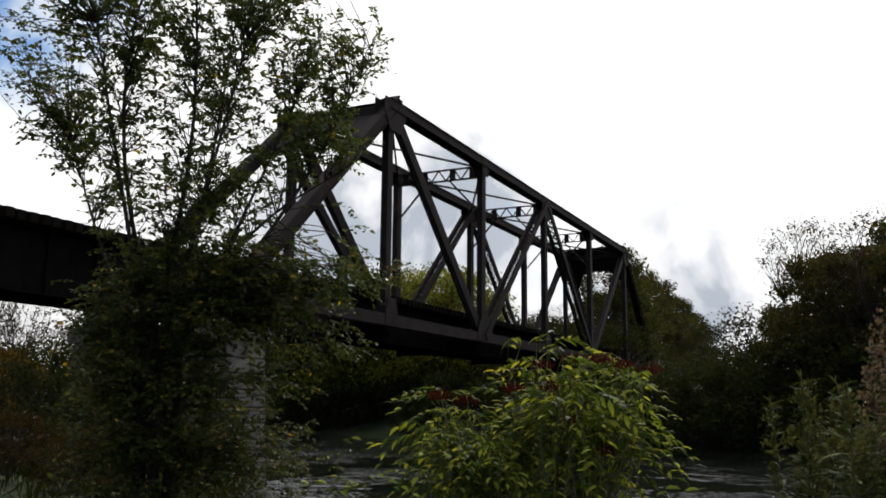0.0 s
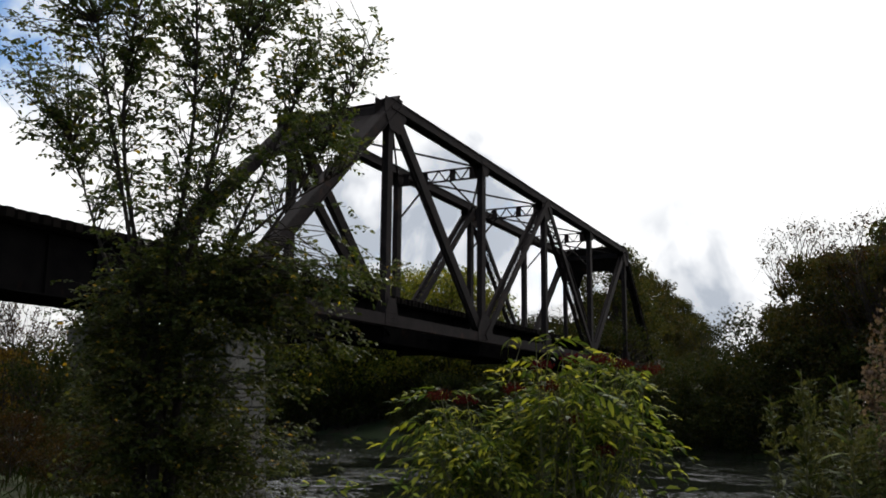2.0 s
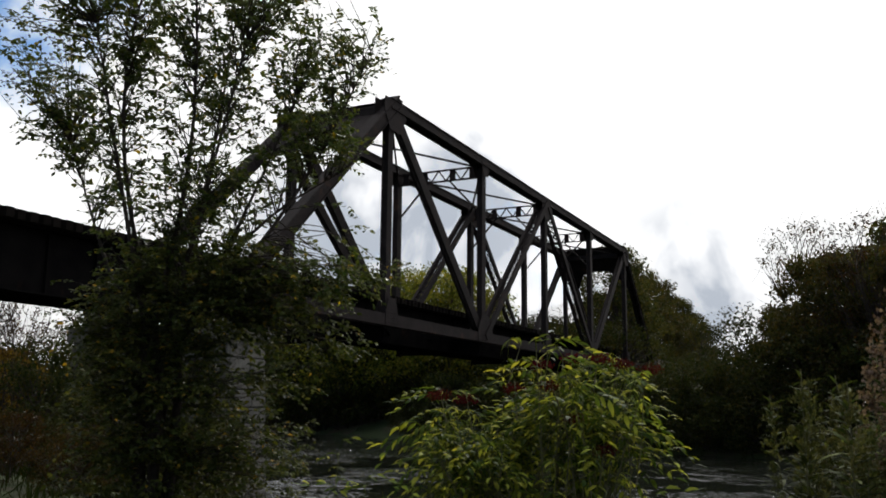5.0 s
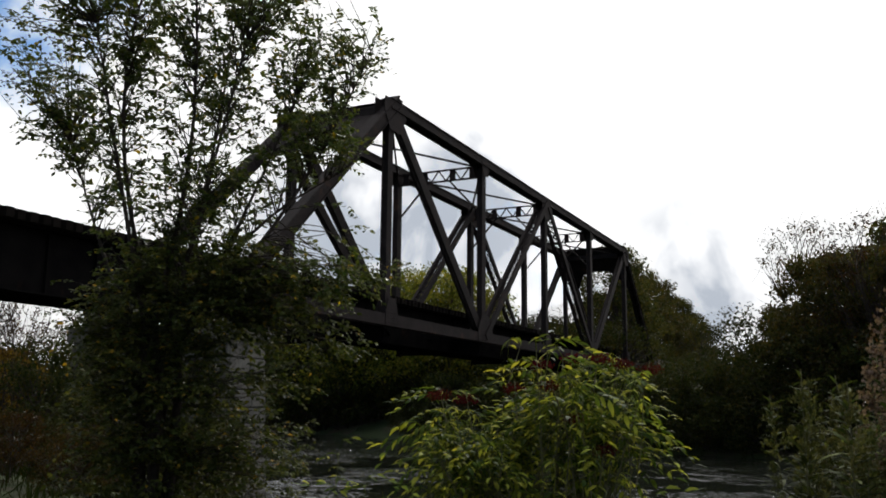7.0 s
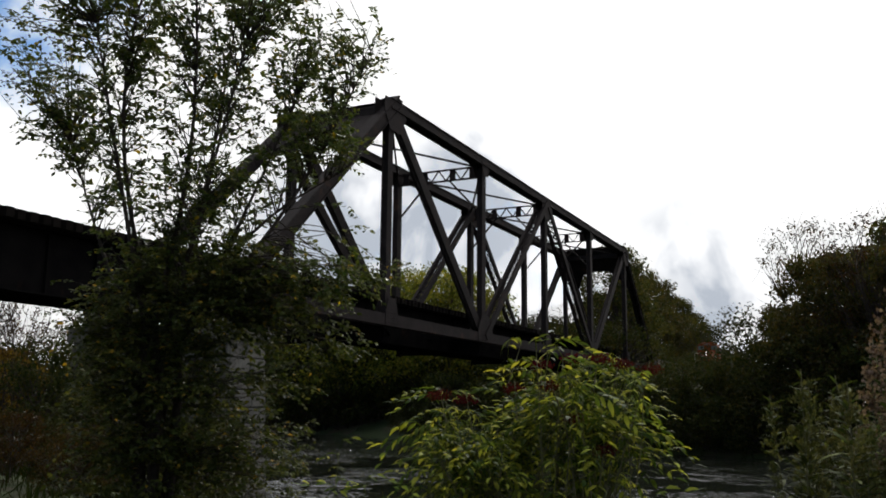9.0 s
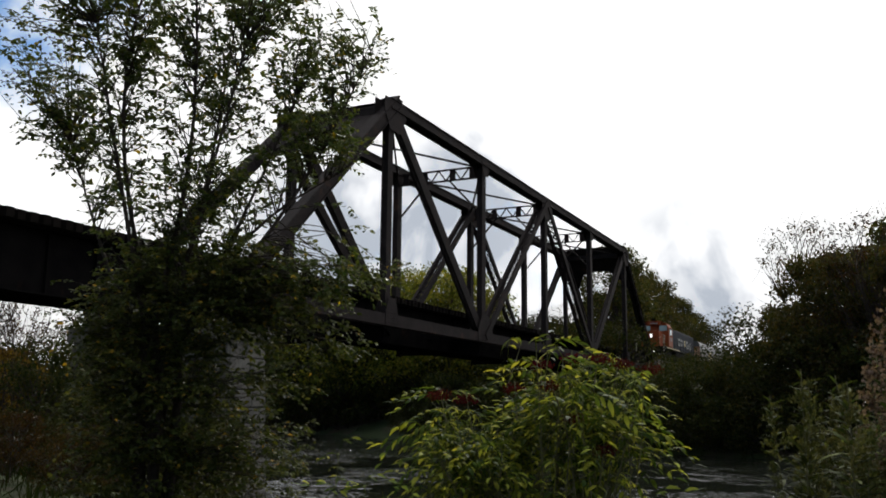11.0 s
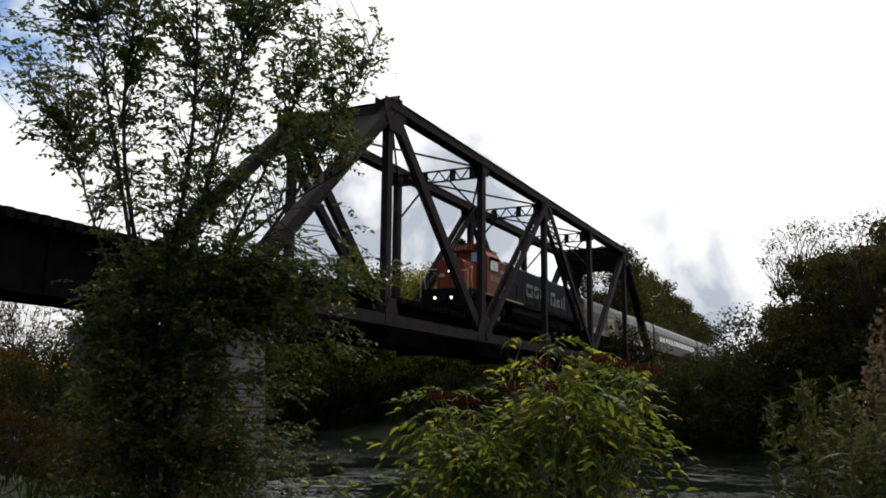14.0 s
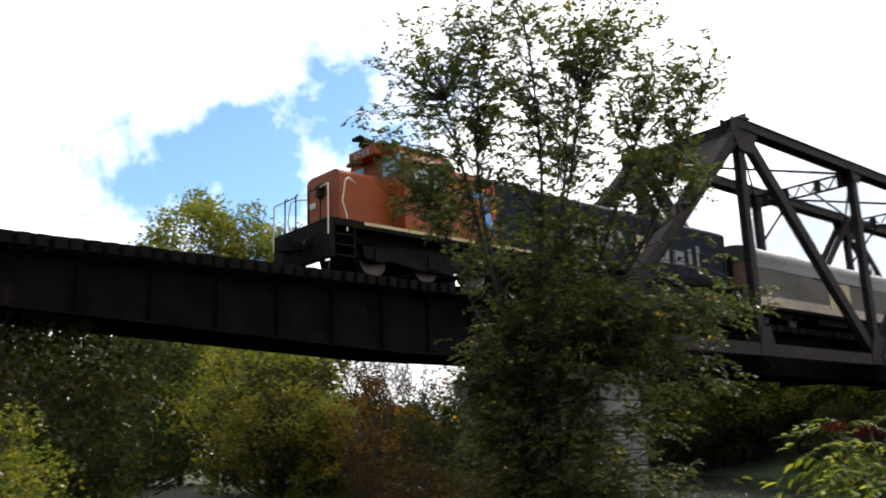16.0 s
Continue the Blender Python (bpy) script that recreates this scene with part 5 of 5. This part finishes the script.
def tree_variant(seed, high, spread, base, mat, name, label, category, leaf=0.30, count=5200, clumps=60, bare=0.0, low=0.25):
    """A tree or thicket: tapered trunk, limbs, and a crown of leaf clumps with an uneven outline and gaps."""
    rng = np.random.default_rng(seed)
    t = thing(name, pose(0, -40, -20), label, category)
    trunk = Mesh()
    top = np.array((rng.normal() * 0.3, rng.normal() * 0.3, high * 0.82))
    line = twig_line(rng, (0, 0, -0.6), top, 0.03, 8)
    trunk.tube(line, np.linspace(base, base * 0.15, 8), 7)
    part("trunk", trunk, BARK, t)
    limbs = Mesh()
    at, al = [], []
    per = count // clumps
    for k in range(clumps):
        h = low + (1 - low) * rng.random() ** 0.8
        a = rng.uniform(0, 6.283)
        w = spread * math.sqrt(max(0.05, 1 - ((h - 0.5) / 0.55) ** 2)) * (0.35 + 0.65 * math.sqrt(rng.random()))
        c = np.array((math.cos(a) * w, math.sin(a) * w, h * high))
        f = max(0.08, min(0.95, h - 0.18))
        s = np.array([np.interp(f * 7, np.arange(8), line[:, q]) for q in range(3)])
        limbs.tube(twig_line(rng, s, c, 0.08, 4), [base * 0.28 * (1 - 0.5 * f), base * 0.2 * (1 - 0.5 * f), 0.03, 0.012], 4, False)
        for _ in range(2):
            limbs.tube([c, c + rng.normal(size=3) * spread * (0.14 if bare > 0.2 else 0.07) + np.array((0, 0, 0.2))], [0.016, 0.006], 3, False)
        if rng.random() < bare:
            continue
        r = spread * rng.uniform(0.16, 0.32)
        n = int(per * rng.uniform(0.5, 1.5))
        at.append(c + unit(rng, n) * rng.random((n, 1)) ** 0.45 * np.array((r, r, r * 0.8)))
        al.append(unit(rng, n) + np.array((0, 0, -0.25)))
    at, al = np.vstack(at), np.vstack(al)
    tagged(part("branchwork", limbs, BARK, t), kind="stuff")
    part("crown", leaf_data("crown", at, al, unit(rng, len(at)) + np.array((0, 0, 0.6)), rng.uniform(0.6, 1.2, len(at)) * leaf, rng.uniform(0.45, 0.65, len(at)) * leaf, mat, plain=True), mat, t)
    return t


def plant_woods():
    kinds = {
        "tall": tree_variant(21, 15.0, 4.6, 0.26, FAR_DARK, "woodland_tree", "tall dark green tree on the river bank", "tree", 0.34, 13000, 130),
        "tall2": tree_variant(22, 13.5, 4.0, 0.22, FAR_DARK, "woodland_tree", "tall dark green tree on the river bank", "tree", 0.33, 11000, 115, 0.06),
        "gold": tree_variant(23, 10.0, 4.2, 0.2, FAR_GOLD, "willow_tree", "yellowing willow tree behind the bridge", "tree", 0.245, 7600, 84),
        "tallgold": tree_variant(28, 18.5, 4.4, 0.24, FAR_GOLD, "willow_tree", "tall yellow-green willow behind the girder span", "tree", 0.29, 8500, 95),
        "bare": tree_variant(24, 12.5, 3.4, 0.17, FAR_RUST, "autumn_tree", "half bare autumn tree with brown leaves", "tree", 0.18, 4200, 80, 0.25),
        "low": tree_variant(25, 5.0, 3.2, 0.1, SHADED_THICKET, "thicket_bush", "dense green thicket on the bank, leaves coloured for shade", "bush", 0.18, 6800, 66, 0.0, 0.05),
        "lowgold": tree_variant(26, 4.6, 2.8, 0.1, FAR_GOLD, "thicket_bush", "yellow-green sunlit thicket beside the track", "bush", 0.155, 8200, 80, 0.0, 0.05),
        "lowrust": tree_variant(27, 3.6, 2.2, 0.07, FAR_RUST, "autumn_shrub", "rust-brown autumn shrub beside the gravel track", "bush", 0.135, 6000, 66, 0.0, 0.05),
        "sapling": tree_variant(29, 4.4, 1.15, 0.05, ORANGE_LEAF, "autumn_sapling", "slender sapling with orange autumn leaves", "tree", 0.125, 2000, 46, 0.1, 0.18),
    }
    free = set(kinds)
    rng = random.Random(31)

    def put(kind, yaw, dist, scale=1.0, sink=0.1):
        a = radians(yaw)
        x, y = -math.sin(a) * dist, math.cos(a) * dist
        u = x * RIVER.x + y * RIVER.y
        while 11.2 < u < 22.0:  # not in the river: back to the near bank, or on to the far one
            dist, scale, x, y, u = dist * 0.97, scale * 0.97, x * 0.97, y * 0.97, u * 0.97
        while 11.5 < u < 54.5:
            dist, scale, x, y, u = dist * 1.03, scale * 1.03, x * 1.03, y * 1.03, u * 1.03
        z = ground_height(x, y) - sink
        m = pose(x, y, z, 0, 0, rng.uniform(0, 360)) @ Matrix.Diagonal((scale * rng.uniform(0.92, 1.1), scale * rng.uniform(0.92, 1.1), scale, 1))
        if kind in free:
            free.discard(kind)
            kinds[kind].matrix_basis = m
        else:
            copy_thing(kinds[kind], m)

    # right of the bridge: the far bank's tall trees
    for yaw, dist, kind, s in ((-20.9, 66, "tall2", 0.62), (-23.0, 62, "tall", 0.8), (-26.0, 60, "bare", 1.2), (-28.5, 60, "tall", 1.05), (-24.5, 70, "tall", 0.98), (-22.2, 72, "bare", 0.98),
                               (-31, 62, "tall2", 1.1), (-21.9, 66, "tall2", 0.88), (-26.6, 66, "tall", 0.95), (-24.6, 63, "tall2", 0.85), (-35, 62, "tall", 1.1), (-18.9, 74, "tall2", 0.5), (-18.7, 82, "low", 1.2), (-30.0, 70, "tall", 1.2), (-25.6, 72, "tall2", 1.15), (-28.0, 70, "tall", 1.15), (-19.8, 68, "low", 1.3), (-20.5, 62, "low", 1.1), (-22.5, 58, "low", 1.2), (-25, 57, "low", 1.1), (-28, 56, "low", 1.2),
                               (-17.4, 66, "low", 0.75), (-15.2, 72, "low", 0.62), (-13.5, 72, "low", 0.6)):
        put(kind, yaw, dist, s)
    # beyond the far portal and behind the truss
    for yaw, dist, kind, s in ((-10.8, 106, "tall", 1.33), (-12.0, 110, "tall2", 1.38), (-13.3, 135, "tall", 1.42), (-14.4, 150, "tall", 1.36), (-15.3, 160, "tall", 1.22), (-16.0, 175, "tall", 1.12), (-12.4, 125, "tall", 1.4), (-9.6, 108, "tall2", 0.9), (-16.2, 140, "low", 1.3), (-10.2, 118, "tall", 1.25),
                               (-8.0, 100, "bare", 0.75), (-6.0, 96, "bare", 0.72), (-4.8, 98, "tall2", 0.75), (-1.6, 92, "gold", 1.24), (0.5, 92, "gold", 1.2), (-0.5, 97, "gold", 1.25), (2.2, 96, "gold", 1.2), (3.7, 98, "gold", 1.15), (2.4, 96, "tall2", 0.8), (-3.2, 92, "tall2", 0.88), (5.2, 98, "gold", 1.2), (6.6, 100, "gold", 1.15), (7.4, 98, "tall2", 0.85), (9.4, 100, "tall", 0.75),
                               (12.0, 84, "tall2", 0.8), (-7.0, 84, "low", 1.4), (-5.0, 82, "low", 1.3), (-2.0, 92, "low", 1.5), (8.0, 84, "low", 1.4), (10.5, 76, "low", 1.3), (11.5, 92, "low", 1.6), (-9, 80, "low", 1.3), (-11, 78, "low", 1.3), (0.5, 112, "low", 1.8), (4.0, 110, "low", 1.8), (-0.5, 102, "tall", 0.8), (4.5, 104, "tall", 0.8), (1.5, 96, "low", 1.7), (6.2, 96, "low", 1.7), (9.0, 92, "low", 1.6), (13.0, 74, "low", 1.3), (-3.5, 98, "low", 1.6), (2.8, 100, "low", 1.9), (7.5, 102, "low", 1.9)):
        put(kind, yaw, dist, s)
    # brush on the shoulder of the embankment past the far portal
    for k in range(16):
        p = BRIDGE @ Vector((65.0 + 3.1 * k, HALF - 4.0 - 0.5 * (k % 3), 0))
        put("low", -math.degrees(math.atan2(p.x, p.y)), math.hypot(p.x, p.y), 0.26 + 0.04 * (k % 4))
    # thickets along the far water's edge and behind the woods
    for k in range(9):
        put("low", -14.0 + 2.0 * k, 70 + 1.6 * k, 0.62 + 0.2 * (k % 3 == 1))
    for k in range(6):
        a = radians(13.4 + 1.35 * k)
        put("low", -13.4 - 1.35 * k, 55.2 / (0.76 * math.sin(a) + 0.65 * math.cos(a)), 0.85 + 0.15 * (k % 2), 0.45)
    for k in range(12):
        put("low", -9.0 + 2.0 * k, 128 + 6 * (k % 3), 2.0 + 0.25 * (k % 2))
    # to the left, past the girder span
    for yaw, dist, kind, s in ((14.5, 70, "tall2", 0.62), (17.0, 75, "bare", 0.7), (19.5, 78, "bare", 0.72), (22, 82, "bare", 0.7), (16, 62, "low", 1.0), (19, 60, "low", 1.0), (22, 58, "lowrust", 1.4), (25, 56, "low", 1.0), (24, 66, "bare", 0.75),
                               (26.5, 46, "low", 1.02), (28.4, 47, "low", 1.0), (30.2, 48, "lowrust", 1.45), (27.6, 47.5, "bare", 0.64), (25.6, 46, "bare", 0.62), (29.2, 48, "bare", 0.62), (24.6, 43, "low", 1.02), (27.0, 43, "lowrust", 1.5), (29, 46, "lowrust", 1.4), (25.0, 39, "lowrust", 1.2), (30.5, 40, "lowgold", 0.9), (31.5, 48, "lowgold", 1.35), (33.2, 42, "low", 1.0), (33.8, 40, "lowgold", 1.15), (35.0, 46, "lowgold", 1.7), (36.3, 60, "gold", 0.95), (34.2, 52, "gold", 0.75), (42.0, 64, "low", 1.6), (43.0, 70, "low", 2.0), (40.6, 90, "tall2", 0.8), (44.5, 52, "low", 1.5), (43.6, 62, "low", 1.5),
                               (43.5, 62, "tall2", 0.62), (35.8, 68, "tall2", 1.48), (36.0, 74, "tallgold", 1.1), (37.8, 74, "tallgold", 1.16), (39.7, 72, "tallgold", 1.1), (34.5, 74, "tallgold", 1.06), (49.4, 70, "tall2", 1.78), (41.4, 80, "tall", 1.3), (27.8, 33, "sapling", 1.05), (25.4, 30, "sapling", 0.8), (29.3, 36, "sapling", 0.9), (30, 70, "bare", 0.62), (28, 74, "bare", 0.68), (50, 60, "tall2", 0.95), (49, 34, "low", 1.3),
                               (52, 24, "low", 1.0), (48.5, 26, "low", 0.8), (20, 30, "lowrust", 1.25), (17.5, 27, "lowrust", 1.0), (23, 35, "lowrust", 1.2), (15.5, 24, "low", 0.5), (21.5, 33, "low", 0.95), (24.8, 38, "low", 0.8), (26.2, 42, "lowrust", 1.3), (28.2, 49, "low", 0.9), (29.5, 53, "lowrust", 1.35), (18.6, 29, "low", 0.9), (25.5, 21, "lowrust", 0.5), (22.0, 18, "lowrust", 0.42), (28.0, 26, "lowrust", 0.55), (24.0, 27, "low", 0.5), (20.0, 20, "low", 0.38), (50.0, 16, "lowgold", 0.4), (52, 14, "lowgold", 0.6), (54, 45, "tall", 0.9), (56, 40, "tall2", 0.9)):
        put(kind, yaw, dist, s)
    # behind the camera, closing the place
    for k in range(6):
        put(("tall", "tall2", "low")[k % 3], 95 + k * 32, 45 + 9 * (k % 2), 0.9)


plant_woods()


def bank_grass():
    """Grass and small weeds over the near and far banks."""
    rng = np.random.default_rng(3)
    at = []
    while len(at) < 16000:
        x, y = rng.uniform(-30, 12), rng.uniform(1.5, 45)
        u = x * RIVER.x + y * RIVER.y
        if (4.2 < u < 11.8 or -7 < u < -0.8) and rng.random() < 12 / (4 + math.hypot(x, y)):
            at.append((x, y, ground_height(x, y) - 0.02))
    at = np.array(at)
    n = len(at)
    al = rng.normal(size=(n, 3)) * 0.35 + np.array((0, 0, 1))
    ln = rng.uniform(0.15, 0.5, n)
    tagged(part("grass", leaf_data("grass", at, al, unit(rng, n), ln, 0.014 + ln * 0.02, GRASS), GRASS), "uneven green bank grass", "grass", kind="stuff")


bank_grass()

motions()
